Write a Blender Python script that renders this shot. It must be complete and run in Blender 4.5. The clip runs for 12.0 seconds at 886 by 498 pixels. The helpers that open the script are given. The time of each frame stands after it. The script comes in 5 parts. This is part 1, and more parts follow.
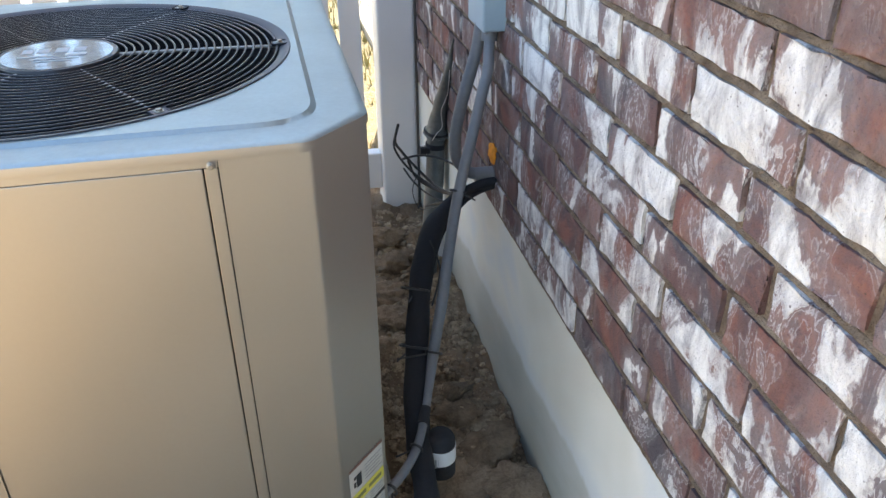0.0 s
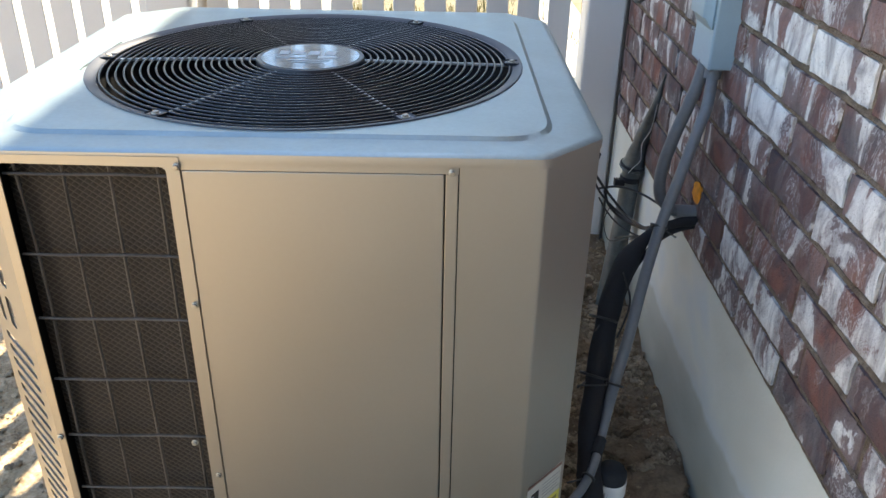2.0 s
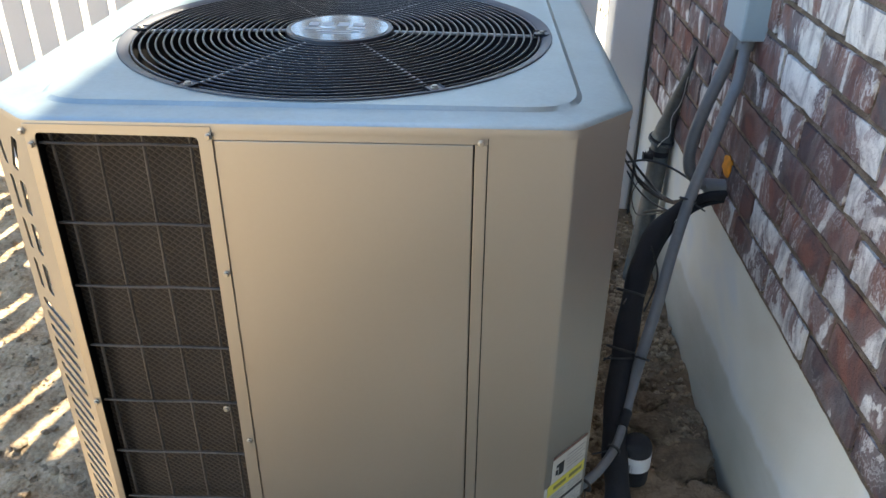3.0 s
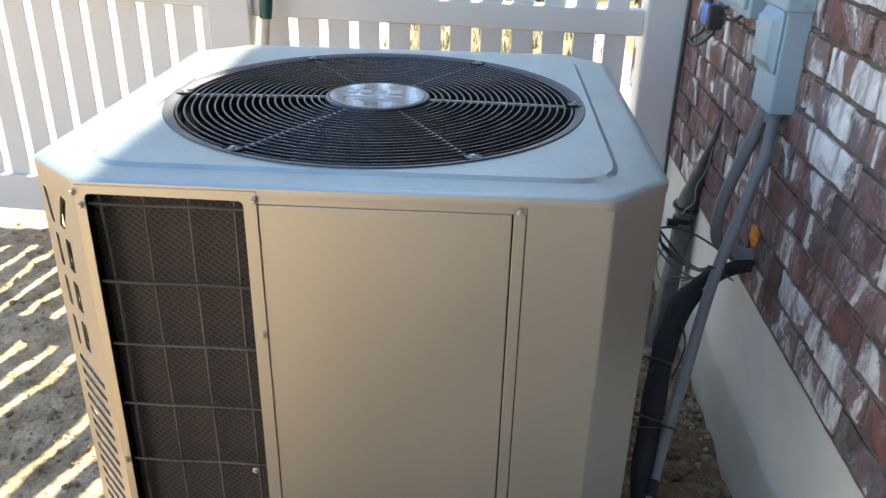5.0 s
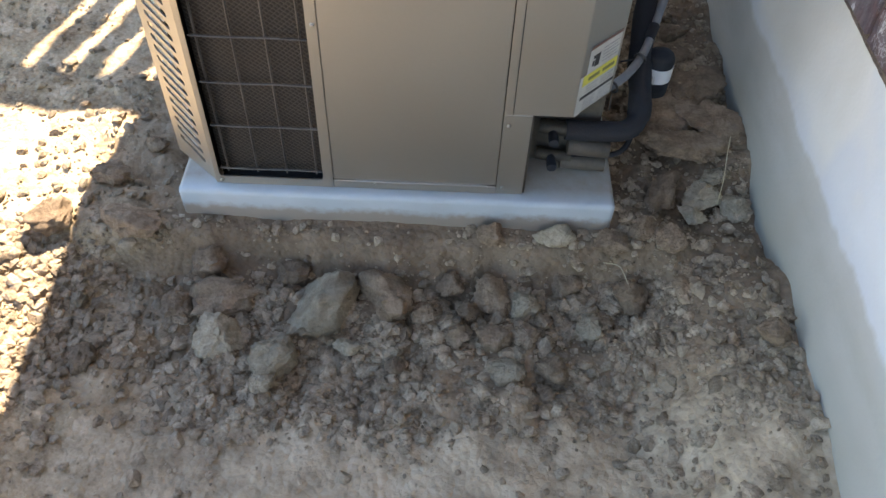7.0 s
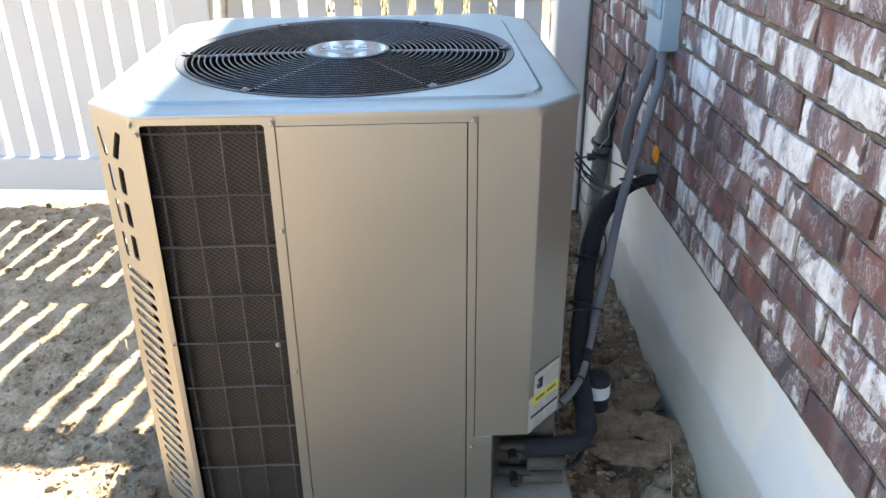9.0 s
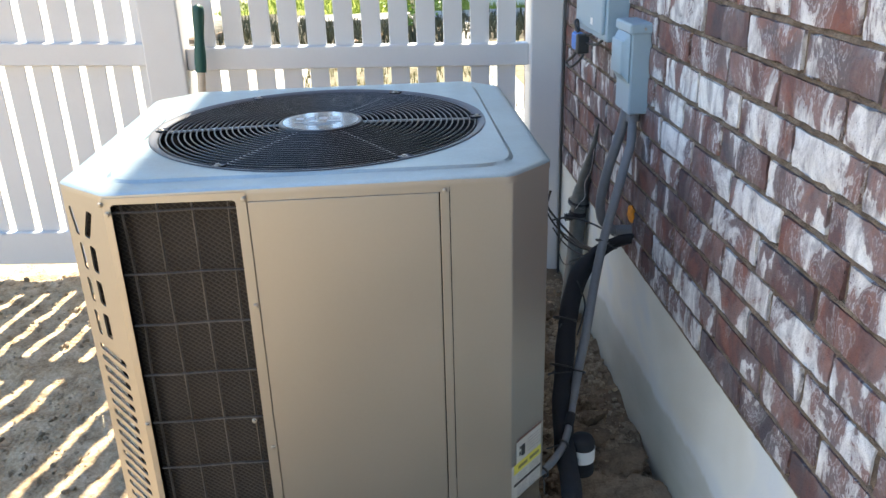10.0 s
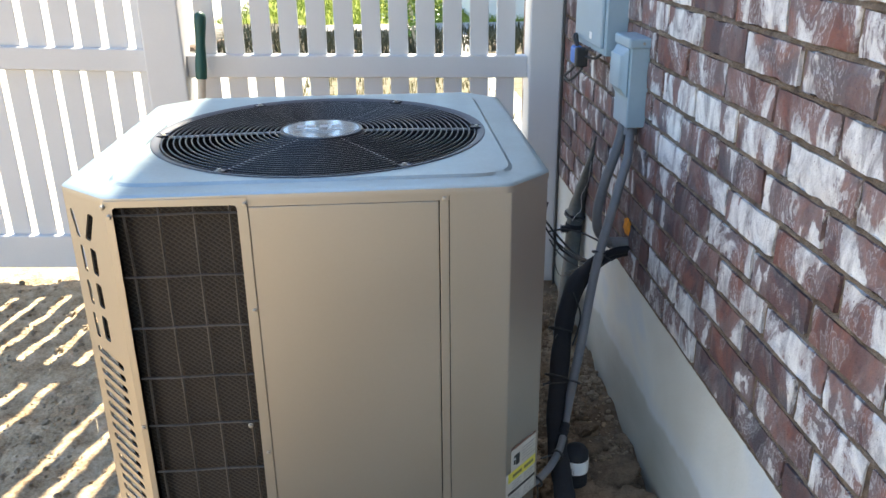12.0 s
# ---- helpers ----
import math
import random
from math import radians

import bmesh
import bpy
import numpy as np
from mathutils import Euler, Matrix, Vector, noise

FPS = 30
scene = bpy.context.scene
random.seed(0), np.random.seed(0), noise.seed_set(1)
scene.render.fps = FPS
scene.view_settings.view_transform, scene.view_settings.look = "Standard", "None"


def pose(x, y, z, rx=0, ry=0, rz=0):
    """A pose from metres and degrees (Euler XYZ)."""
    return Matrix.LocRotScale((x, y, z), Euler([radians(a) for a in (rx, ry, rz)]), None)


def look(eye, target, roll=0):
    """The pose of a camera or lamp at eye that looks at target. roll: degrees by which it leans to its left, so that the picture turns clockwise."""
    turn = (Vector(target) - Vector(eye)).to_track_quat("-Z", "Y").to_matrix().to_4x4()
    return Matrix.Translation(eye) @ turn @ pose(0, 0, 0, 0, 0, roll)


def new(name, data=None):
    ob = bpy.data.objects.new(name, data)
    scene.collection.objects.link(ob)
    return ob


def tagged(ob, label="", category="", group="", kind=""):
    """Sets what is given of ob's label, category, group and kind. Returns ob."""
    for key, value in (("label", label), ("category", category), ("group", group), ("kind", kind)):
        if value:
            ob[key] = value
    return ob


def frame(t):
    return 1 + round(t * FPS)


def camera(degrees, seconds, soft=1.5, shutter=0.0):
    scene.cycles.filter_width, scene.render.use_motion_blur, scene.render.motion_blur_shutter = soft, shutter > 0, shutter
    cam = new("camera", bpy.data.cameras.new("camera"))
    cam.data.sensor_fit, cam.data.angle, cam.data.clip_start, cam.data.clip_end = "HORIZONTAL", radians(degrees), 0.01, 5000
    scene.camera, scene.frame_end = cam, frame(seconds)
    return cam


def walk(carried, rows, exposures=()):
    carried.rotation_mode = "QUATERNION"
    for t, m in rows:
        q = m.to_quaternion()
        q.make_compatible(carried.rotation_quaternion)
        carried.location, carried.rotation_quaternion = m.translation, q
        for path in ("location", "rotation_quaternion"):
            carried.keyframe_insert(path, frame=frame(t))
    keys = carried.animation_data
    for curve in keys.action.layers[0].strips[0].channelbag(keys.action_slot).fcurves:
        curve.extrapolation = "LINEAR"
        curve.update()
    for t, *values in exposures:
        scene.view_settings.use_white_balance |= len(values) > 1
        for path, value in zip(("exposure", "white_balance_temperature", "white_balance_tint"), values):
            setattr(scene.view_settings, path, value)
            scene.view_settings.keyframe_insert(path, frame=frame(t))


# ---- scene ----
cam = camera(57.4, 12.0)
PATH = [
    (0, (-0.035, -0.888, 1.232), (0.339, 0.81, 0.243), -0.5),
    (0.5, (-0.044, -0.887, 1.244), (0.357, 0.82, 0.283), -0.2),
    (1, (-0.098, -0.909, 1.256), (0.108, 0.885, 0.397), 0.1),
    (1.5, (-0.121, -0.916, 1.25), (-0.083, 0.891, 0.393), 0.3),
    (2, (-0.125, -0.902, 1.232), (-0.115, 0.867, 0.298), 1.1),
    (2.5, (-0.129, -0.905, 1.22), (-0.142, 0.835, 0.234), 1.4),
    (3, (-0.129, -0.91, 1.229), (-0.18, 0.828, 0.242), 0.5),
    (3.5, (-0.139, -0.911, 1.24), (-0.211, 0.852, 0.298), 0.2),
    (3.7, (-0.144, -0.912, 1.241), (-0.228, 0.863, 0.324), 0.4),
    (5.5, (-0.17, -0.916, 1.246), (-0.25, 0.887, 0.383), 2.2),
    (6, (-0.183, -0.914, 1.202), (-0.242, 0.775, 0.132), 4.0),
    (6.5, (-0.186, -0.993, 1.153), (-0.18, 0.409, -0.273), 2.7),
    (6.7, (-0.198, -1.043, 1.149), (-0.204, 0.232, -0.392), 2.7),
    (8.3, (-0.255, -1.288, 1.21), (-0.164, 0.333, 0.042), -0.0),
    (8.5, (-0.241, -1.298, 1.223), (-0.158, 0.417, 0.197), -0.3),
    (9, (-0.217, -1.285, 1.266), (-0.141, 0.504, 0.373), -0.5),
    (9.5, (-0.214, -1.287, 1.277), (-0.146, 0.547, 0.484), -0.9),
    (10, (-0.195, -1.276, 1.284), (-0.081, 0.568, 0.519), -1.7),
    (10.5, (-0.195, -1.276, 1.285), (-0.093, 0.583, 0.556), -1.5),
    (11, (-0.201, -1.272, 1.283), (-0.075, 0.586, 0.554), -1.1),
    (11.5, (-0.212, -1.282, 1.283), (-0.088, 0.572, 0.545), -0.3),
    (12, (-0.204, -1.288, 1.283), (-0.074, 0.566, 0.544), -0.6),
]
walk(cam, [(t, look(e, g, r)) for t, e, g, r in PATH], [(0, 2.45, 7150, 9), (0.7, 2.45, 7100, 9), (1.5, 2.1, 6950, 8), (2, 2.12, 6950, 8), (5.8, 2.12, 7000, 8), (6.6, 2.39, 7060, 12), (8.4, 2.47, 6720, 10), (9, 2.44, 6690, 8), (9.5, 2.29, 6660, 8), (10, 2.11, 6670, 8), (12, 2.07, 6670, 8)])

# ---------------------------------------------------------------- light
SUN = Vector((0.20, 0.695, 1.0)).normalized()
world = bpy.data.worlds.new("sky")
scene.world = world
world.use_nodes = True
wn = world.node_tree
wn.nodes.clear()
sky = wn.nodes.new("ShaderNodeTexSky")
sky.sky_type = 'NISHITA'
sky.sun_disc = False
sky.sun_elevation = math.asin(SUN.z)
sky.sun_rotation = math.atan2(SUN.x, SUN.y)
sky.air_density, sky.dust_density, sky.ozone_density = 1.0, 0.3, 2.2
bg = wn.nodes.new("ShaderNodeBackground")
bg.inputs["Strength"].default_value = 0.12
wout = wn.nodes.new("ShaderNodeOutputWorld")
wn.links.new(sky.outputs[0], bg.inputs["Color"])
wn.links.new(bg.outputs[0], wout.inputs["Surface"])
sun_data = bpy.data.lights.new("sun", "SUN")
sun_data.energy, sun_data.angle, sun_data.color = 5.0, radians(0.53), (1.0, 0.90, 0.76)
sun = new("sun", sun_data)
sun.matrix_world = look(SUN * 20, (0, 0, 0))


# ---------------------------------------------------------------- materials
class Mat:
    """A small builder for procedural materials in object or world space."""

    def __init__(self, name, rough=0.6, metal=0.0, spec=0.5):
        self.m = bpy.data.materials.new(name)
        self.m.use_nodes = True
        self.t = self.m.node_tree
        self.b = self.t.nodes["Principled BSDF"]
        self.b.inputs["Roughness"].default_value = rough
        self.b.inputs["Metallic"].default_value = metal
        self.b.inputs["Specular IOR Level"].default_value = spec
        self.co = None

    def n(self, kind, **props):
        node = self.t.nodes.new(kind)
        for k, v in props.items():
            if k == "blend_type":
                node.blend_type = v
            elif k == "data_type":
                node.data_type = v
            elif k == "operation":
                node.operation = v
            elif k == "feature":
                node.feature = v
            elif k == "wave_type":
                node.wave_type = v
        return node

    def link(self, a, b):
        self.t.links.new(a, b)

    def coords(self, kind="Object", scale=(1, 1, 1), rot=(0, 0, 0)):
        tc = self.n("ShaderNodeTexCoord")
        mp = self.n("ShaderNodeMapping")
        mp.inputs["Scale"].default_value = scale
        mp.inputs["Rotation"].default_value = rot
        self.link(tc.outputs[kind], mp.inputs["Vector"])
        return mp.outputs["Vector"]

    def world(self, scale=(1, 1, 1)):
        g = self.n("ShaderNodeNewGeometry")
        mp = self.n("ShaderNodeMapping")
        mp.inputs["Scale"].default_value = scale
        self.link(g.outputs["Position"], mp.inputs["Vector"])
        return mp.outputs["Vector"]

    def noise(self, vec, scale, detail=4.0, rough=0.55, dist=0.0):
        t = self.n("ShaderNodeTexNoise")
        t.inputs["Scale"].default_value = scale
        t.inputs["Detail"].default_value = detail
        t.inputs["Roughness"].default_value = rough
        t.inputs["Distortion"].default_value = dist
        self.link(vec, t.inputs["Vector"])
        return t.outputs["Fac"]

    def voronoi(self, vec, scale, feature="F1"):
        t = self.n("ShaderNodeTexVoronoi", feature=feature)
        t.inputs["Scale"].default_value = scale
        self.link(vec, t.inputs["Vector"])
        return t.outputs["Distance"]

    def ramp(self, fac, stops):
        r = self.n("ShaderNodeValToRGB")
        e = r.color_ramp.elements
        while len(e) < len(stops):
            e.new(0.5)
        for i, (p, c) in enumerate(stops):
            e[i].position = p
            e[i].color = (*c, 1) if len(c) == 3 else c
        self.link(fac, r.inputs["Fac"])
        return r.outputs["Color"]

    def mix(self, fac, a, b, blend="MIX"):
        x = self.n("ShaderNodeMix", data_type='RGBA', blend_type=blend)
        for val, idx in ((fac, 0), (a, 6), (b, 7)):
            if isinstance(val, (int, float)):
                x.inputs[idx].default_value = val
            elif isinstance(val, tuple):
                x.inputs[idx].default_value = (*val, 1)
            else:
                self.link(val, x.inputs[idx])
        return x.outputs[2]

    def math(self, op, a, b=None):
        x = self.n("ShaderNodeMath", operation=op)
        for i, val in enumerate((a, b)):
            if val is None:
                continue
            if isinstance(val, (int, float)):
                x.inputs[i].default_value = val
            else:
                self.link(val, x.inputs[i])
        return x.outputs[0]

    def random(self):
        return self.n("ShaderNodeObjectInfo").outputs["Random"]

    def color(self, c):
        if isinstance(c, tuple):
            self.b.inputs["Base Color"].default_value = (*c, 1)
        else:
            self.link(c, self.b.inputs["Base Color"])
        return self

    def rough(self, fac, lo, hi):
        r = self.n("ShaderNodeMapRange")
        r.inputs["To Min"].default_value, r.inputs["To Max"].default_value = lo, hi
        self.link(fac, r.inputs["Value"])
        self.link(r.outputs[0], self.b.inputs["Roughness"])
        return self

    def bump(self, height, strength=0.3, dist=0.01):
        b = self.n("ShaderNodeBump")
        b.inputs["Strength"].default_value = strength
        b.inputs["Distance"].default_value = dist
        self.link(height, b.inputs["Height"])
        self.link(b.outputs[0], self.b.inputs["Normal"])
        return self


def painted(name, base, var=0.06, rough=0.4, metal=0.0, scale=6.0, bump=0.02, spec=0.5, coat=0.0):
    """Paint or plastic with faint blotches, dust and a fine orange-peel relief."""
    m = Mat(name, rough, metal, spec)
    m.b.inputs["Coat Weight"].default_value = coat
    m.b.inputs["Coat Roughness"].default_value = 0.16
    m.b.inputs["Coat IOR"].default_value = 1.9
    v = m.world()
    big = m.noise(v, scale, 5, 0.6)
    fine = m.noise(v, 140, 3, 0.6)
    dark = tuple(c * (1 - var * 2.2) for c in base)
    light = tuple(min(1, c * (1 + var)) for c in base)
    m.color(m.ramp(m.math("ADD", m.math("MULTIPLY", big, 0.75), m.math("MULTIPLY", fine, 0.25)), [(0.3, dark), (0.7, light)]))
    m.rough(big, rough * 0.85, min(1, rough * 1.25))
    m.bump(fine, 0.25, bump * 0.02)
    return m.m


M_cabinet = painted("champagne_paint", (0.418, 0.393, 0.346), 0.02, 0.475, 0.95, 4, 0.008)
# same paint as the cabinet, with the sky's blue put into its colour
M_top = painted("sky_tinted_champagne_paint", (0.322, 0.395, 0.400), 0.10, 0.36, 0.7, 8)
M_black = painted("black_wire_coating", (0.010, 0.012, 0.019), 0.1, 0.30, 0, 6, 0.02, 0.5)
M_rim = painted("black_grille_rim", (0.036, 0.043, 0.058), 0.12, 0.40, 0, 6, 0.02, 0.5)
# near black: the shade inside the cabinet is put into this colour
M_inner = painted("inner_shade_black", (0.008, 0.008, 0.009), 0.1, 0.6)
M_screw = painted("zinc_screw", (0.45, 0.42, 0.36), 0.15, 0.42, 0.8)
M_vinyl = painted("white_vinyl", (0.63, 0.622, 0.615), 0.025, 0.38, 0, 3)
def make_pad():
    """Moulded pad: pale blue-grey with soil splashed and rubbed on it."""
    m = Mat("pale_grey_pad", 0.6)
    v = m.world()
    a, b, f = m.noise(v, 7, 5, 0.6), m.noise(v, 38, 5, 0.65), m.noise(v, 150, 3, 0.6)
    c = m.ramp(a, [(0.3, (0.37, 0.41, 0.42)), (0.7, (0.46, 0.50, 0.51))])
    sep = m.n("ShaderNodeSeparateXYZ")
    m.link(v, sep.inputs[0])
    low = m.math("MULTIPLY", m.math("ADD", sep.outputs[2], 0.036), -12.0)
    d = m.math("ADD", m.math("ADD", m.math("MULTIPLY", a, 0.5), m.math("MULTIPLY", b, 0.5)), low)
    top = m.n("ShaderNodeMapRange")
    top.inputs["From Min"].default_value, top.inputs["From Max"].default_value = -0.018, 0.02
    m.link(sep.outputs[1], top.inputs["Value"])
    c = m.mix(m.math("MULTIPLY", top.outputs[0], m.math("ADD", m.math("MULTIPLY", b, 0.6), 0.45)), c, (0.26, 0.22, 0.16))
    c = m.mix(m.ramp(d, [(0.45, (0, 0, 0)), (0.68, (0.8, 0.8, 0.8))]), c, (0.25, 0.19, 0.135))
    m.color(c)
    m.bump(m.math("ADD", b, m.math("MULTIPLY", f, 0.5)), 0.2, 0.002)
    return m.m


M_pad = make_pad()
M_boxgrey = painted("grey_box_paint", (0.29, 0.39, 0.455), 0.04, 0.45, 0.0, 9)
M_conduit = painted("grey_conduit", (0.185, 0.196, 0.212), 0.12, 0.42, 0, 9)
M_foam = painted("black_foam", (0.017, 0.018, 0.022), 0.15, 0.85, 0, 20, 0.3)
M_pipe = painted("weathered_pipe", (0.105, 0.122, 0.126), 0.3, 0.30, 0.0, 16)
M_white = painted("white_print", (0.8, 0.8, 0.78), 0.03, 0.4)
# label paper, a greyer white than the print
M_paper = painted("greyish_label_paper", (0.56, 0.56, 0.52), 0.08, 0.5, 0, 30)
M_yellow = painted("yellow_print", (0.72, 0.66, 0.10), 0.03, 0.4)
M_ink = painted("black_print", (0.03, 0.03, 0.03), 0.03, 0.4)
M_redprint = painted("brown_print", (0.20, 0.10, 0.07), 0.03, 0.4)
M_green = painted("green_grip", (0.012, 0.075, 0.055), 0.1, 0.5)
M_blue = painted("blue_plastic", (0.02, 0.16, 0.55), 0.05, 0.35)
M_brass = painted("dull_brass", (0.075, 0.062, 0.045), 0.3, 0.6, 0.4)
M_orange = painted("orange_foam", (0.75, 0.28, 0.02), 0.15, 0.8, 0, 60, 0.6)
M_shaft = painted("pale_wood_shaft", (0.55, 0.47, 0.36), 0.1, 0.55, 0, 20)
M_valveplate = painted("dark_brown_plate", (0.095, 0.08, 0.062), 0.25, 0.65, 0.1, 12)
M_greyprint = painted("grey_print", (0.35, 0.35, 0.35), 0.03, 0.5)
M_oliveprint = painted("olive_print", (0.25, 0.24, 0.08), 0.03, 0.5)
M_leaf = painted("shrub_leaf", (0.12, 0.21, 0.025), 0.25, 0.5, 0, 9)
M_soffit = painted("soffit_paint", (0.70, 0.68, 0.64), 0.03, 0.6)


def make_foundation():
    m = Mat("parged_foundation", 0.75)
    v = m.world((1, 1, 1))
    big = m.noise(v, 2.2, 3, 0.5, 0.4)
    mid = m.noise(m.world((1, 0.6, 1.4)), 5, 5, 0.6)
    fine = m.noise(v, 90, 4, 0.6)
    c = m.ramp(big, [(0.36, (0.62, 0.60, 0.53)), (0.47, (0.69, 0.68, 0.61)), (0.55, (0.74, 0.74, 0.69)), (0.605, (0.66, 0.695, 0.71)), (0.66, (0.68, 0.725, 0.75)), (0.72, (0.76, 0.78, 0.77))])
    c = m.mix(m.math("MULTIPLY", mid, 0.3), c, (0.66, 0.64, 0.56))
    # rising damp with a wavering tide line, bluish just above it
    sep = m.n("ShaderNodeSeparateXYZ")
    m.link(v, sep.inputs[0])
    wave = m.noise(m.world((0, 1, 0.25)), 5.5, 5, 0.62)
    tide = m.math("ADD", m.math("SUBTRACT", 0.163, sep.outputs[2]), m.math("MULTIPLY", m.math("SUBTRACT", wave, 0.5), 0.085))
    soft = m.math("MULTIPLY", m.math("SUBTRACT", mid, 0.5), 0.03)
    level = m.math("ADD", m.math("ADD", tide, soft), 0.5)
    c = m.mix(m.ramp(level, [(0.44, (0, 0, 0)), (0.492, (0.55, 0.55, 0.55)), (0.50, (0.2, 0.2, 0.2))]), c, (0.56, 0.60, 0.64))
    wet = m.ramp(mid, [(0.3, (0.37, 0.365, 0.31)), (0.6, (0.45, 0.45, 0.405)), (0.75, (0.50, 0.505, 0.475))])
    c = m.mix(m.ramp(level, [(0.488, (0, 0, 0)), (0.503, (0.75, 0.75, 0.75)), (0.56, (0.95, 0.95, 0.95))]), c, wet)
    # soil washed on to the foot of it
    splash = m.math("ADD", m.math("ADD", m.math("MULTIPLY", big, 0.9), m.math("MULTIPLY", mid, 0.4)), m.math("MULTIPLY", sep.outputs[2], -2.2))
    c = m.mix(m.ramp(splash, [(0.48, (0, 0, 0)), (0.76, (0.6, 0.6, 0.6))]), c, (0.33, 0.295, 0.215))
    m.color(c)
    m.bump(m.math("ADD", fine, m.math("MULTIPLY", mid, 2)), 0.25, 0.003)
    return m.m


def make_dirt():
    """Dug dirt by the house; dry grass, a planting bed and lawn beyond the fence."""
    m = Mat("dry_dirt", 0.95, 0, 0.2)
    v = m.world()
    big = m.noise(v, 2.5, 5, 0.6)
    mid = m.noise(v, 16, 6, 0.65)
    fine = m.noise(v, 120, 4, 0.7)
    peb = m.voronoi(v, 70)
    c = m.ramp(m.math("ADD", m.math("MULTIPLY", big, 0.5), m.math("MULTIPLY", mid, 0.5)),
               [(0.36, (0.168, 0.106, 0.062)), (0.5, (0.355, 0.248, 0.150)), (0.62, (0.535, 0.40, 0.262))])
    c = m.mix(m.ramp(fine, [(0.4, (0, 0, 0)), (0.75, (0.8, 0.8, 0.8))]), c, (0.38, 0.29, 0.195))
    sep = m.n("ShaderNodeSeparateXYZ")
    m.link(v, sep.inputs[0])
    # darker brown mixed into the soil of the trench before the pad
    darker = m.n("ShaderNodeMapRange")
    darker.inputs["From Min"].default_value, darker.inputs["From Max"].default_value = -0.36, -0.20
    m.link(m.math("ADD", sep.outputs[1], m.math("MULTIPLY", m.math("SUBTRACT", big, 0.5), 0.3)), darker.inputs["Value"])
    c = m.mix(darker.outputs[0], c, m.mix(0.55, c, (0.085, 0.055, 0.036)))
    # fine trodden soil further out
    fore = m.n("ShaderNodeMapRange")
    fore.inputs["From Min"].default_value, fore.inputs["From Max"].default_value = -0.33, -0.45
    m.link(m.math("ADD", sep.outputs[1], m.math("MULTIPLY", m.math("SUBTRACT", big, 0.5), 0.3)), fore.inputs["Value"])
    silt = m.ramp(m.math("ADD", m.math("MULTIPLY", big, 0.5), m.math("MULTIPLY", mid, 0.5)),
                  [(0.36, (0.27, 0.195, 0.122)), (0.5, (0.47, 0.36, 0.235)), (0.64, (0.61, 0.485, 0.335))])
    c = m.mix(fore.outputs[0], c, silt)
    # trodden pale dust on the open side, lightened further to brighten the sunlit stripes
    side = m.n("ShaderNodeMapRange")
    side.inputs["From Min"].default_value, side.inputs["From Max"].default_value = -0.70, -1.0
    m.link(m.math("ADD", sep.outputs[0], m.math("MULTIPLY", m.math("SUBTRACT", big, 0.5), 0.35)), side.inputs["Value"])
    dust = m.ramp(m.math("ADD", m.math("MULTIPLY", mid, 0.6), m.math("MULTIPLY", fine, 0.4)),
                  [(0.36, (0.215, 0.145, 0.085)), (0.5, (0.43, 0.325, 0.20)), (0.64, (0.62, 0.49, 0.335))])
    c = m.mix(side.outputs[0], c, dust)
    wob = m.noise(v, 1.1, 4, 0.6)
    yy = m.math("ADD", sep.outputs[1], m.math("MULTIPLY", m.math("SUBTRACT", wob, 0.5), 1.2))

    def edge(a, b):
        r = m.n("ShaderNodeMapRange")
        r.inputs["From Min"].default_value, r.inputs["From Max"].default_value = a, b
        m.link(yy, r.inputs["Value"])
        return r.outputs[0]
    straw = m.ramp(mid, [(0.3, (0.11, 0.097, 0.055)), (0.55, (0.205, 0.178, 0.112)), (0.75, (0.16, 0.155, 0.075))])
    open_side = m.n("ShaderNodeMapRange")
    open_side.inputs["From Min"].default_value, open_side.inputs["From Max"].default_value = -0.72, -0.95
    m.link(m.math("ADD", sep.outputs[0], m.math("MULTIPLY", m.math("SUBTRACT", big, 0.5), 0.4)), open_side.inputs["Value"])
    straw = m.mix(open_side.outputs[0], straw, m.ramp(mid, [(0.3, (0.40, 0.36, 0.29)), (0.7, (0.55, 0.51, 0.43))]))
    c = m.mix(edge(1.7, 2.3), c, straw)
    bed = m.ramp(mid, [(0.3, (0.035, 0.030, 0.020)), (0.7, (0.12, 0.105, 0.07))])
    east = m.n("ShaderNodeMapRange")
    east.inputs["From Min"].default_value, east.inputs["From Max"].default_value = -2.0, -1.6
    m.link(m.math("ADD", sep.outputs[0], wob), east.inputs["Value"])
    c = m.mix(m.math("MULTIPLY", edge(6.9, 7.1), east.outputs[0]), c, bed)
    lawn = m.ramp(mid, [(0.3, (0.13, 0.17, 0.018)), (0.7, (0.26, 0.28, 0.04))])
    c = m.mix(m.math("MULTIPLY", edge(9.7, 9.9), east.outputs[0]), c, lawn)
    m.color(c)
    h = m.math("ADD", m.math("MULTIPLY", mid, 1.2), m.math("ADD", m.math("MULTIPLY", fine, 0.45), m.math("MULTIPLY", peb, -0.7)))
    m.bump(h, 0.7, 0.011)
    return m.m


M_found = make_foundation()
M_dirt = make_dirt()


# ---------------------------------------------------------------- mesh helpers
def part(name, bm, material, parent=None, label=""):
    """Links a bmesh as one mesh object, under a thing or part if given."""
    me = bpy.data.meshes.new(name)
    base, up = Vector(), parent
    while up is not None:
        base += up.location
        up = up.parent
    bmesh.ops.translate(bm, vec=-base, verts=bm.verts)
    bmesh.ops.recalc_face_normals(bm, faces=bm.faces)
    bm.to_mesh(me)
    bm.free()
    me.materials.append(material)
    ob = new(name, me)
    if parent is not None:
        ob.parent = parent
    if label:
        tagged(ob, label)
    return ob


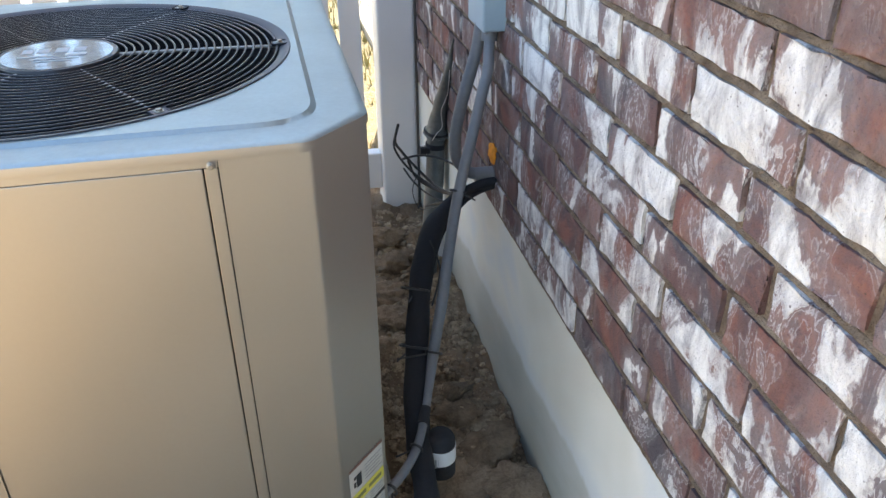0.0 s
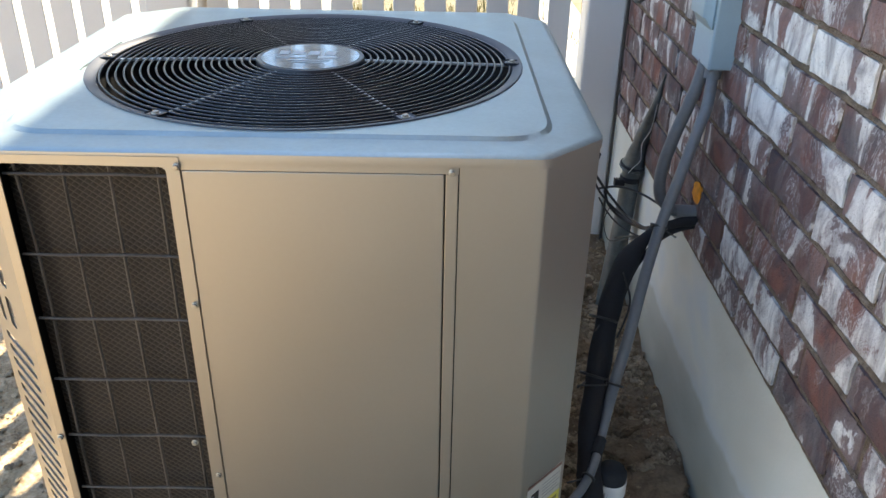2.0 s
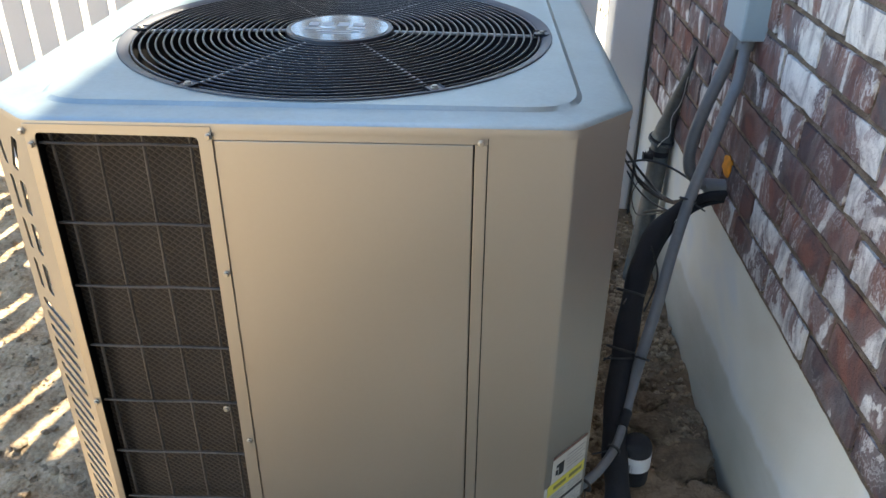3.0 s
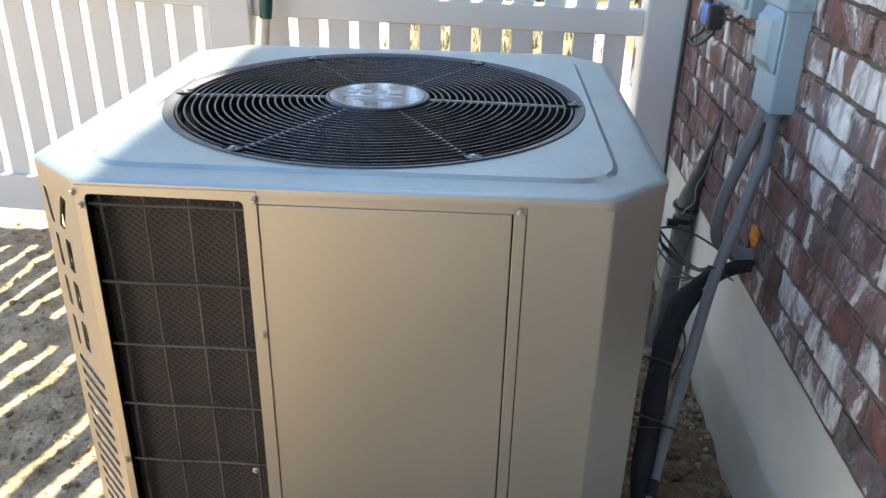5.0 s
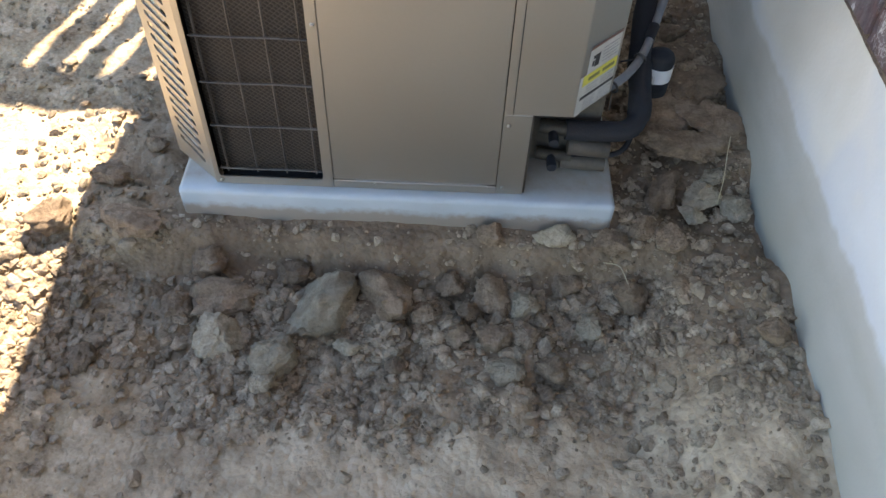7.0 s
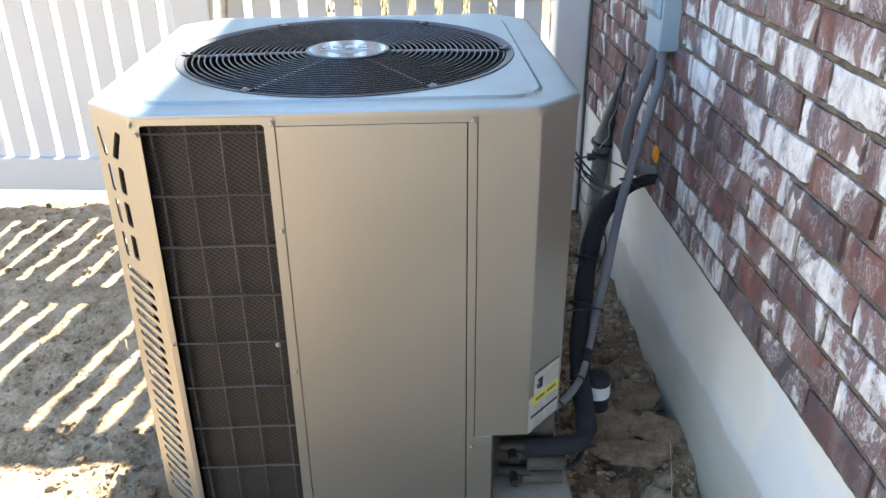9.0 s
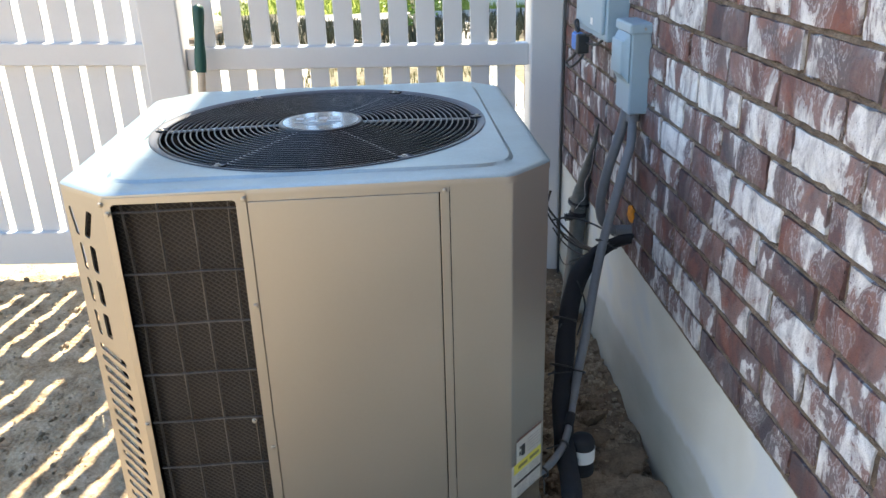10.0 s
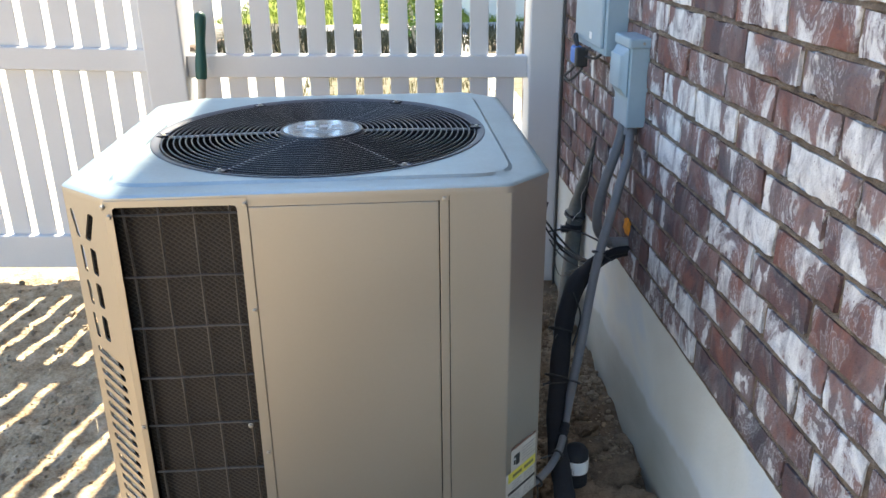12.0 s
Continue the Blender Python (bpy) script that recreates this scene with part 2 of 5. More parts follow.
def same_part(name, me, parent, loc=(0, 0, 0), rot=(0, 0, 0)):
    ob = new(name, me)
    ob.parent = parent
    ob.location = loc
    ob.rotation_euler = rot
    return ob


def thing(name, loc, label, category, group="", kind=""):
    ob = new(name)
    ob.location = loc
    return tagged(ob, label, category, group, kind)


def smooth(ob, angle=40):
    for p in ob.data.polygons:
        p.use_smooth = True
    ob.data.set_sharp_from_angle(angle=radians(angle))
    return ob


def box(bm, x0, x1, y0, y1, z0, z1, bevel=0.0, seg=2):
    vs = [bm.verts.new((x, y, z)) for z in (z0, z1) for y in (y0, y1) for x in (x0, x1)]
    faces = [bm.faces.new([vs[i] for i in f]) for f in
             ((0, 2, 3, 1), (4, 5, 7, 6), (0, 1, 5, 4), (2, 6, 7, 3), (0, 4, 6, 2), (1, 3, 7, 5))]
    if bevel > 0:
        edges = list({e for f in faces for e in f.edges})
        bmesh.ops.bevel(bm, geom=edges, offset=bevel, segments=seg, affect='EDGES', profile=0.5)


def boxed(x0, x1, y0, y1, z0, z1, bevel=0.0, seg=2):
    bm = bmesh.new()
    box(bm, x0, x1, y0, y1, z0, z1, bevel, seg)
    return bm


def spline(points, n=10):
    """Catmull-Rom through the points."""
    p = [Vector(q) for q in points]
    p = [p[0] * 2 - p[1]] + p + [p[-1] * 2 - p[-2]]
    out = []
    for i in range(1, len(p) - 2):
        for k in range(n):
            t = k / n
            a, b, c, d = p[i - 1:i + 3]
            out.append(0.5 * ((2 * b) + (c - a) * t + (2 * a - 5 * b + 4 * c - d) * t * t + (3 * b - a - 3 * c + d) * t ** 3))
    out.append(p[-2])
    return out


def sweep(bm, pts, radius, sides=10, cap=True):
    """A round tube along the points; radius a number or a function of 0..1."""
    pts = [Vector(p) for p in pts]
    tang = [(pts[min(i + 1, len(pts) - 1)] - pts[max(i - 1, 0)]).normalized() for i in range(len(pts))]
    up = Vector((0, 0, 1)) if abs(tang[0].z) < 0.9 else Vector((1, 0, 0))
    u = tang[0].cross(up).normalized()
    rings = []
    for i, (p, t) in enumerate(zip(pts, tang)):
        u = (u - t * u.dot(t)).normalized()
        w = t.cross(u)
        r = radius(i / (len(pts) - 1)) if callable(radius) else radius
        rings.append([bm.verts.new(p + (u * math.cos(a) + w * math.sin(a)) * r)
                      for a in (2 * math.pi * k / sides for k in range(sides))])
    for a, b in zip(rings, rings[1:]):
        for k in range(sides):
            bm.faces.new((a[k], a[(k + 1) % sides], b[(k + 1) % sides], b[k]))
    if cap:
        bm.faces.new(rings[0][::-1])
        bm.faces.new(rings[-1])


def lathe(bm, profile, sides=32, centre=(0, 0)):
    """Turns (r, z) pairs round the vertical through centre."""
    rings = []
    for r, z in profile:
        if r < 1e-6:
            rings.append([bm.verts.new((centre[0], centre[1], z))])
        else:
            rings.append([bm.verts.new((centre[0] + r * math.cos(2 * math.pi * k / sides),
                                        centre[1] + r * math.sin(2 * math.pi * k / sides), z)) for k in range(sides)])
    for a, b in zip(rings, rings[1:]):
        for k in range(sides):
            k2 = (k + 1) % sides
            if len(a) == 1 and len(b) > 1:
                bm.faces.new((a[0], b[k], b[k2]))
            elif len(b) == 1 and len(a) > 1:
                bm.faces.new((a[k], b[0], a[k2]))
            elif len(a) > 1:
                bm.faces.new((a[k], b[k], b[k2], a[k2]))


def ring_wire(bm, r, z, minor, centre, sides=84, m=6):
    grid = []
    for i in range(sides):
        a = 2 * math.pi * i / sides
        grid.append([bm.verts.new((centre[0] + (r + minor * math.cos(b)) * math.cos(a),
                                   centre[1] + (r + minor * math.cos(b)) * math.sin(a), z + minor * math.sin(b)))
                     for b in (2 * math.pi * j / m for j in range(m))])
    for i in range(sides):
        for j in range(m):
            bm.faces.new((grid[i][j], grid[(i + 1) % sides][j], grid[(i + 1) % sides][(j + 1) % m], grid[i][(j + 1) % m]))


def cut_plate(outer, holes, thick):
    """A flat plate in the x-y plane with holes cut through, as mesh data."""
    cu = bpy.data.curves.new("plate", "CURVE")
    cu.dimensions = '2D'
    cu.fill_mode = 'BOTH'
    cu.extrude = thick / 2
    for loop in [outer] + holes:
        sp = cu.splines.new('POLY')
        sp.points.add(len(loop) - 1)
        for p, (x, y) in zip(sp.points, loop):
            p.co = (x, y, 0, 1)
        sp.use_cyclic_u = True
    ob = bpy.data.objects.new("plate", cu)
    me = bpy.data.meshes.new_from_object(ob)
    bpy.data.objects.remove(ob)
    return me


# ---------------------------------------------------------------- ground
def step(a, b, x):
    t = min(1.0, max(0.0, (x - a) / (b - a)))
    return t * t * (3 - 2 * t)


def ground_base(x, y):
    z = -0.055 + 0.05 * step(0.1, 1.5, y) + 0.075 * step(-0.75, -1.5, x) * step(-0.2, 1.5, y)
    z += 0.02 * step(0.9, 1.5, y) * step(-0.3, 0.4, x)
    # hollow dug in front of the pad, with a broken ledge along it
    edge = y + 0.030 * noise.noise(Vector((x * 8, 0.3, 1))) + 0.014 * noise.noise(Vector((x * 27, 0.7, 2)))
    z -= 0.085 * step(-0.068, -0.112, edge) * step(0.30, 0.16, x) * step(-1.05, -0.85, x) * step(-1.6, -0.9, y)
    z -= 0.02 * step(-0.02, -0.3, y)
    z -= 0.016 * step(0.0, -0.03, y) * step(0.2, 0.12, x) * step(-0.85, -0.76, x)
    # soil banked against the foundation, with a dip by the pad's corner
    z += 0.030 * step(0.09, 0.17, y) * step(1.5, 0.9, y) * step(0.14, 0.34, x)
    z -= 0.022 * step(-0.06, 0.0, y) * step(0.12, 0.05, y) * step(0.2, 0.38, x)
    z += 0.052 * step(-0.06, -0.16, y) * step(-0.75, -0.30, y) * step(0.20, 0.40, x)
    z -= 0.018 * step(0.45, 0.95, y) * step(1.50, 1.15, y) * step(-0.85, -1.1, x)
    if y > 1.75:
        z += 0.06 * step(1.75, 3.5, y)
    return z


def ground_z(x, y):
    z = ground_base(x, y)
    near = step(4.0, 2.0, abs(x)) * step(4.5, 2.5, abs(y))
    if near > 0:
        n = noise.fractal(Vector((x * 5, y * 5, 0)), 0.9, 2.1, 4)
        c = noise.voronoi(Vector((x * 11, y * 11, 3.7)))[0][0]
        c2 = noise.voronoi(Vector((x * 27 + 5, y * 27, 1.7)))[0][0]
        amp = (0.55 + 0.95 * step(-1.15, -0.78, x)) * (1 - 0.75 * step(-0.10, -0.05, y) * step(0.02, -0.02, y) * step(-0.85, -0.75, x) * step(0.25, 0.13, x))
        amp *= 1 - 0.7 * step(-0.36, -0.50, y)
        z += near * amp * (0.017 * n + 0.030 * (0.35 - c) + 0.013 * (0.35 - c2))
        m = noise.noise(Vector((x * 60, y * 60, 9)))
        z += near * 0.003 * m
    else:
        z += 0.02 * noise.noise(Vector((x * 0.5, y * 0.5, 0)))
    return z


def axis(lo, hi, fine, far):
    """Coordinates that are fine between lo and hi and widen out to far."""
    c = list(np.arange(lo, hi + fine / 2, fine))
    d, s = hi, fine
    while d < far:
        s *= 1.22
        d += s
        c.append(d)
    d, s = lo, fine
    while d > -far:
        s *= 1.22
        d -= s
        c.insert(0, d)
    return c


def make_ground():
    xs, ys = axis(-2.1, 0.5, 0.0135, 320), axis(-1.3, 1.7, 0.0135, 320)
    verts = [(x, y, ground_z(x, y)) for y in ys for x in xs]
    w = len(xs)
    faces = [(j * w + i, j * w + i + 1, (j + 1) * w + i + 1, (j + 1) * w + i)
             for j in range(len(ys) - 1) for i in range(w - 1)]
    me = bpy.data.meshes.new("ground")
    me.from_pydata(verts, [], faces)
    for p in me.polygons:
        p.use_smooth = True
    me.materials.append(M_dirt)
    return tagged(new("ground", me), "dry grey-brown dug-up dirt, lumpy and uneven, grass further off", "ground", kind="structure")


make_ground()

# ---------------------------------------------------------------- house: foundation, wall core, eave
WALL_X = 0.420
SLOPE = 0.016
# WY0: unseen end, run far on to cut sky light on the corner panel
WY0, WY1 = -7.0, 2.4


def sheared(bm):
    for v in bm.verts:
        v.co.z += SLOPE * v.co.y
    return bm


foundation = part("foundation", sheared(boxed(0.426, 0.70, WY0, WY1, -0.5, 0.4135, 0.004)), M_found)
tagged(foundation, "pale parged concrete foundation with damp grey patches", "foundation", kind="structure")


def make_mortar():
    m = Mat("sandy_mortar", 0.95, 0, 0.2)
    v = m.world()
    a, b = m.noise(v, 30, 5, 0.65), m.noise(v, 260, 4, 0.75)
    c = m.ramp(a, [(0.3, (0.145, 0.105, 0.078)), (0.5, (0.255, 0.195, 0.145)), (0.72, (0.40, 0.320, 0.240))])
    m.color(m.mix(m.ramp(b, [(0.32, (0.75, 0.75, 0.75)), (0.46, (0, 0, 0))]), c, (0.10, 0.078, 0.058)))
    m.bump(m.math("ADD", a, b), 1.0, 0.007)
    return m.m


M_mortar = make_mortar()
wall_east = part("wall_east", sheared(boxed(WALL_X + 0.0066, 0.70, WY0 + 0.01, WY1, 0.4135, 4.06)), M_mortar)
tagged(wall_east, "house wall of whitewashed tumbled red brick with sandy mortar", "brick wall", kind="structure")


def mortar_beds():
    """Raked bed joints, a little uneven, set back behind the brick faces."""
    bm = bmesh.new()
    ys = np.arange(-1.4, 2.38, 0.006)
    for k in range(-5, 10):
        rows = []
        for i, y in enumerate(ys):
            z = 1.0475 - 0.0703 * k + SLOPE * y
            a = 0.0012 * noise.noise(Vector((y * 45, k * 3.3, 0))) + 0.0010 * noise.noise(Vector((y * 14, k * 5.1, 4))) + 0.0013 * noise.noise(Vector((y * 130, k * 7.7, 6)))
            b = 0.0009 * noise.noise(Vector((y * 60, k * 2.7, 9))) + 0.0009 * noise.noise(Vector((y * 140, k * 4.9, 2)))
            prof = ((0.0080, 0.0050), (0.0050 + a * 0.6, 0.0034 + b), (0.0026 + a, -0.0014 + b), (0.0030 + a * 0.6, -0.0040 + b), (0.0080, -0.0050))
            rows.append([bm.verts.new((WALL_X + x, y, z + dz)) for x, dz in prof])
        for p, q in zip(rows, rows[1:]):
            for j in range(4):
                bm.faces.new((p[j], q[j], q[j + 1], p[j + 1]))
    return part("mortar_bed", bm, M_mortar, wall_east, "sandy weathered bed joints")


tagged(mortar_beds(), kind="stuff")
# unseen wall, added only to block sky light from the unit's right corner
light_block_wall = part("wall_bay", boxed(0.0, 0.425, WY0, -2.2, -0.5, 4.06), M_mortar)
tagged(light_block_wall, "unseen plain sandy wall added to keep light off the right corner panel", "wall", kind="structure")
eave = part("roof", boxed(0.006, 0.72, WY0 - 0.3, WY1 + 0.75, 4.06, 4.20, 0.01), M_soffit)
tagged(eave, "boxed pale eave overhanging the brick wall", "roof", kind="structure")

# ---------------------------------------------------------------- fence
FY = 1.60


def fence_piece(x0, x1, y0, y1, z0, z1, slope, bevel=0.004):
    bm = boxed(x0, x1, y0, y1, z0, z1, bevel, 1)
    for v in bm.verts:
        v.co.z += slope * v.co.x
    return bm


def fence_panel(name, x0, x1, first, pitch, mid, low, label):
    """mid and low: the under edge of the middle and bottom rail at x = 0, and its fall along x."""
    f = thing(name, ((x0 + x1) / 2, FY, 0.05), label, "fence", "vinyl fence panels")
    for (z, s), h in ((low, 0.126), (mid, 0.0765), ((mid[0] + 0.93, mid[1]), 0.12)):
        part("rail", fence_piece(x0, x1, FY - 0.025, FY + 0.025, z, z + h, s), M_vinyl, f)
    x = first
    while x > x0 - 0.069:
        a, b = max(x0, x - 0.0665), min(x1, x - 0.0006)
        if b - a > 0.01:
            c = (a + b) / 2
            lz, mz = low[0] + low[1] * c + 0.123, mid[0] + mid[1] * c
            part("picket", boxed(a, b, FY - 0.0035, FY + 0.0035, lz, mz + 0.003, 0.002, 1), M_vinyl, f)
            part("picket", boxed(a, b, FY - 0.0035, FY + 0.0035, mz + 0.0735, mz + 0.933, 0.002, 1), M_vinyl, f)
        x -= pitch


def fence_post(x0, x1, zb):
    p = thing("fence_post", ((x0 + x1) / 2, 1.595, zb), "square white vinyl fence post set in the dirt", "fence post", "vinyl fence posts")
    part("shaft", boxed(x0, x1, 1.537, 1.652, zb - 0.3, 1.93, 0.006), M_vinyl, p)
    bm = boxed(x0 - 0.008, x1 + 0.008, 1.529, 1.660, 1.93, 1.95, 0.003)
    c = [bm.verts.new((x, y, 1.95)) for x, y in ((x0, 1.537), (x1, 1.537), (x1, 1.652), (x0, 1.652))]
    tip = bm.verts.new(((x0 + x1) / 2, 1.595, 1.99))
    for i in range(4):
        bm.faces.new((c[i], c[(i + 1) % 4], tip))
    part("cap", bm, M_vinyl, p)


fence_post(0.302, 0.416, 0.0)
fence_post(-1.004, -0.875, 0.03)
fence_post(-3.46, -3.331, 0.06)
fence_panel("fence", -0.875, 0.302, 0.2602, 0.0938, (0.7905, -0.0225), (0.070, -0.028), "white vinyl picket fence panel with broad rails, backlit")
fence_panel("fence", -3.331, -1.004, -1.0655 + 0.0893, 0.0893, (0.791, -0.040), (0.068, -0.038), "white vinyl picket fence panel beside open sunlit dirt")

# ---------------------------------------------------------------- condensing unit
CX, CY, HW, HD, CH = -0.3335, 0.415, 0.4185, 0.415, 0.085
FANC = (-0.340, 0.415)
WIDER = 0.011  # the coil side stands out a little further


def octagon(grow=0.0):
    """Plan of the cabinet: a rectangle with cut corners, counter-clockwise from the front left."""
    x0, x1, y0, y1 = CX - HW - grow, CX + HW - 0.003 + grow, CY - HD - grow, CY + HD + grow
    c = CH + grow * 0.586
    w, r = WIDER, c - 0.0075
    return [(x0 + c, y0), (x1 - r, y0), (x1, y0 + r), (x1, y1 - r), (x1 - r, y1), (x0 + c, y1), (x0 - w, y1 - c), (x0 - w, y0 + c)]


def rounded(poly, r, n=6):
    """The polygon with its corners rounded by about r."""
    out = []
    for i, p in enumerate(poly):
        p = Vector(p)
        a, b = Vector(poly[i - 1]), Vector(poly[(i + 1) % len(poly)])
        u, v = (a - p).normalized(), (b - p).normalized()
        d = min(r * 1.0, (a - p).length * 0.45, (b - p).length * 0.45)
        s, e = p + u * d, p + v * d
        for k in range(n + 1):
            t = k / n
            q = s * (1 - t) ** 2 + p * 2 * t * (1 - t) + e * t * t
            out.append((q.x, q.y))
    return out


def radial(poly, centre, ang):
    """Where the ray from centre at that angle leaves the polygon."""
    d = Vector((math.cos(ang), math.sin(ang)))
    best = 0
    for i in range(len(poly)):
        a, b = Vector(poly[i]) - Vector(centre), Vector(poly[(i + 1) % len(poly)]) - Vector(centre)
        e = b - a
        den = d.x * e.y - d.y * e.x
        if abs(den) < 1e-12:
            continue
        t = (a.x * e.y - a.y * e.x) / den
        s = (a.x * d.y - a.y * d.x) / den
        if t > 0 and -1e-9 <= s <= 1 + 1e-9:
            best = max(best, t)
    return best


def flat_normals(ob):
    """Large faces keep their own normals beside narrow rounded bends."""
    w = ob.modifiers.new("weighted", 'WEIGHTED_NORMAL')
    w.keep_sharp = True
    w.weight = 100
    return ob


def make_top(parent):
    lip = [rounded(octagon(g), 0.012) for g in (0.0012, 0.0016, 0.0008, -0.0035, -0.012)]
    lipz = [0.8660, 0.872, 0.8782, 0.8805, 0.8810]
    plate = [(-0.690, 0.052), (0.022, 0.052), (0.022, 0.778), (-0.690, 0.778)]
    p1 = rounded(plate, 0.075, 10)
    p2 = rounded([(-0.683, 0.059), (0.015, 0.059), (0.015, 0.771), (-0.683, 0.771)], 0.070, 10)
    angles = set()
    for poly in lip + [p1, p2]:
        for x, y in poly:
            angles.add(round(math.atan2(y - FANC[1], x - FANC[0]), 4))
    for k in range(96):
        angles.add(round(-math.pi + 2 * math.pi * k / 96, 4))
    angles = sorted(angles)
    keep = [angles[0]]
    for a in angles[1:]:
        if a - keep[-1] > 0.004:
            keep.append(a)
    loops = [(poly, z) for poly, z in zip(lip, lipz)] + [(p1, 0.8810), (p2, 0.8852)]
    bm = bmesh.new()
    rings = []
    for poly, z in loops[2:]:
        rings.append([bm.verts.new((FANC[0] + radial(poly, FANC, a) * math.cos(a), FANC[1] + radial(poly, FANC, a) * math.sin(a), z)) for a in keep])
    for r, z in ((0.352, 0.8838), (0.340, 0.8832), (0.330, 0.876), (0.330, 0.80)):
        rings.append([bm.verts.new((FANC[0] + r * math.cos(a), FANC[1] + r * math.sin(a), z)) for a in keep])
    n = len(keep)
    for a, b in zip(rings, rings[1:]):
        for k in range(n):
            bm.faces.new((a[k], a[(k + 1) % n], b[(k + 1) % n], b[k]))
    lip_bm = bmesh.new()
    band = []
    for poly, z in loops[:3]:
        band.append([lip_bm.verts.new((FANC[0] + radial(poly, FANC, a) * math.cos(a), FANC[1] + radial(poly, FANC, a) * math.sin(a), z)) for a in keep])
    for a, b in zip(band, band[1:]):
        for k in range(n):
            lip_bm.faces.new((a[k], a[(k + 1) % n], b[(k + 1) % n], b[k]))
    flat_normals(smooth(part("top_lip", lip_bm, M_cabinet, parent, "folded champagne lip of the top cover"), 50))
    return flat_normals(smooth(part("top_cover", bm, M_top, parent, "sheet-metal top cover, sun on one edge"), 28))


def make_grille(parent):
    g_bm = bmesh.new()
    lathe(g_bm, [(0.3465, 0.8828), (0.3455, 0.8854), (0.342, 0.8856), (0.337, 0.8832), (0.331, 0.8822), (0.3285, 0.8795), (0.328, 0.8688), (0.3295, 0.8668)], 96, FANC)
    grille = smooth(part("fan_grille", g_bm, M_rim, parent, "black wire fan grille"), 40)
    for k in range(20):
        r = 0.098 + k * 0.01195
        bm = bmesh.new()
        ring_wire(bm, r, 0.8813 + 0.0045 * (1 - (r / 0.32) ** 2), 0.0018, FANC)
        smooth(part("wire_ring", bm, M_black, grille), 80)
    for k in range(6):
        a = radians(60 * k + 0.5)
        bm = bmesh.new()
        c, s = math.cos(a), math.sin(a)
        pts = [(FANC[0] + r * c, FANC[1] + r * s, 0.8788 + 0.0045 * (1 - (r / 0.32) ** 2)) for r in (0.07, 0.15, 0.23, 0.331)]
        sweep(bm, pts, 0.0027, 8)
        part("spoke", bm, M_spoke, grille)
        tab = bmesh.new()
        box(tab, -0.0125, 0.0125, -0.0125, 0.0125, 0.8826, 0.8844, 0.003, 1)
        bmesh.ops.rotate(tab, cent=(0, 0, 0), matrix=Matrix.Rotation(a, 3, 'Z'), verts=tab.verts)
        bmesh.ops.translate(tab, vec=(FANC[0] + 0.329 * c, FANC[1] + 0.329 * s, 0), verts=tab.verts)
        part("tab", tab, M_black, grille)
        sc = bmesh.new()
        lathe(sc, [(0.0062, 0.8844), (0.0062, 0.8852), (0.0042, 0.8856), (0.0042, 0.8876), (0.0032, 0.8882), (0, 0.8882)], 10, (FANC[0] + 0.330 * c, FANC[1] + 0.330 * s))
        part("screw", sc, M_screw, grille)
    hub = bmesh.new()
    lathe(hub, [(0.0, 0.8708), (0.088, 0.8708), (0.0885, 0.8858), (0.0865, 0.8890), (0.083, 0.8898), (0.081, 0.8888), (0.0, 0.8890)], 48, FANC)
    smooth(part("hub_cap", hub, M_black, grille), 40)
    st = bmesh.new()
    lathe(st, [(0.0795, 0.8890), (0.0795, 0.8896), (0.0, 0.8899)], 48, FANC)
    part("badge", st, M_badge, grille, "round silver badge with pale lettering bars")
    for (bx, by, w, h) in ((-0.045, 0.018, 0.016, 0.022), (-0.022, 0.018, 0.018, 0.022), (0.004, 0.018, 0.018, 0.024), (0.030, 0.018, 0.018, 0.022),
                           (-0.030, -0.012, 0.05, 0.006), (0.028, -0.010, 0.03, 0.012), (0.0, -0.028, 0.07, 0.004), (0.0, -0.040, 0.05, 0.004)):
        part("bar", boxed(FANC[0] + bx - w / 2, FANC[0] + bx + w / 2, FANC[1] + by - h / 2, FANC[1] + by + h / 2, 0.8899, 0.8904), M_badgeprint, grille)
    # fan, motor and dark inside
    fan = bmesh.new()
    lathe(fan, [(0.0, 0.73), (0.055, 0.73), (0.062, 0.72), (0.062, 0.66), (0.0, 0.66)], 24, FANC)
    for k in range(3):
        a0 = radians(120 * k + 25)
        prev = None
        for i in range(9):
            a = a0 + radians(80) * i / 8
            z = 0.665 + 0.06 * i / 8
            lo = fan.verts.new((FANC[0] + 0.055 * math.cos(a), FANC[1] + 0.055 * math.sin(a), z))
            hi = fan.verts.new((FANC[0] + 0.305 * math.cos(a), FANC[1] + 0.305 * math.sin(a), z + 0.01))
            if prev:
                fan.faces.new((prev[0], prev[1], hi, lo))
            prev = (lo, hi)
    part("fan", fan, M_fan, parent, "dark grey fan blades under the grille")
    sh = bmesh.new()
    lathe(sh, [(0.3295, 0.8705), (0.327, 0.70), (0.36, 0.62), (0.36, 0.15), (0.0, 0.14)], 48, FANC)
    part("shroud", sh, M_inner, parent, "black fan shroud")


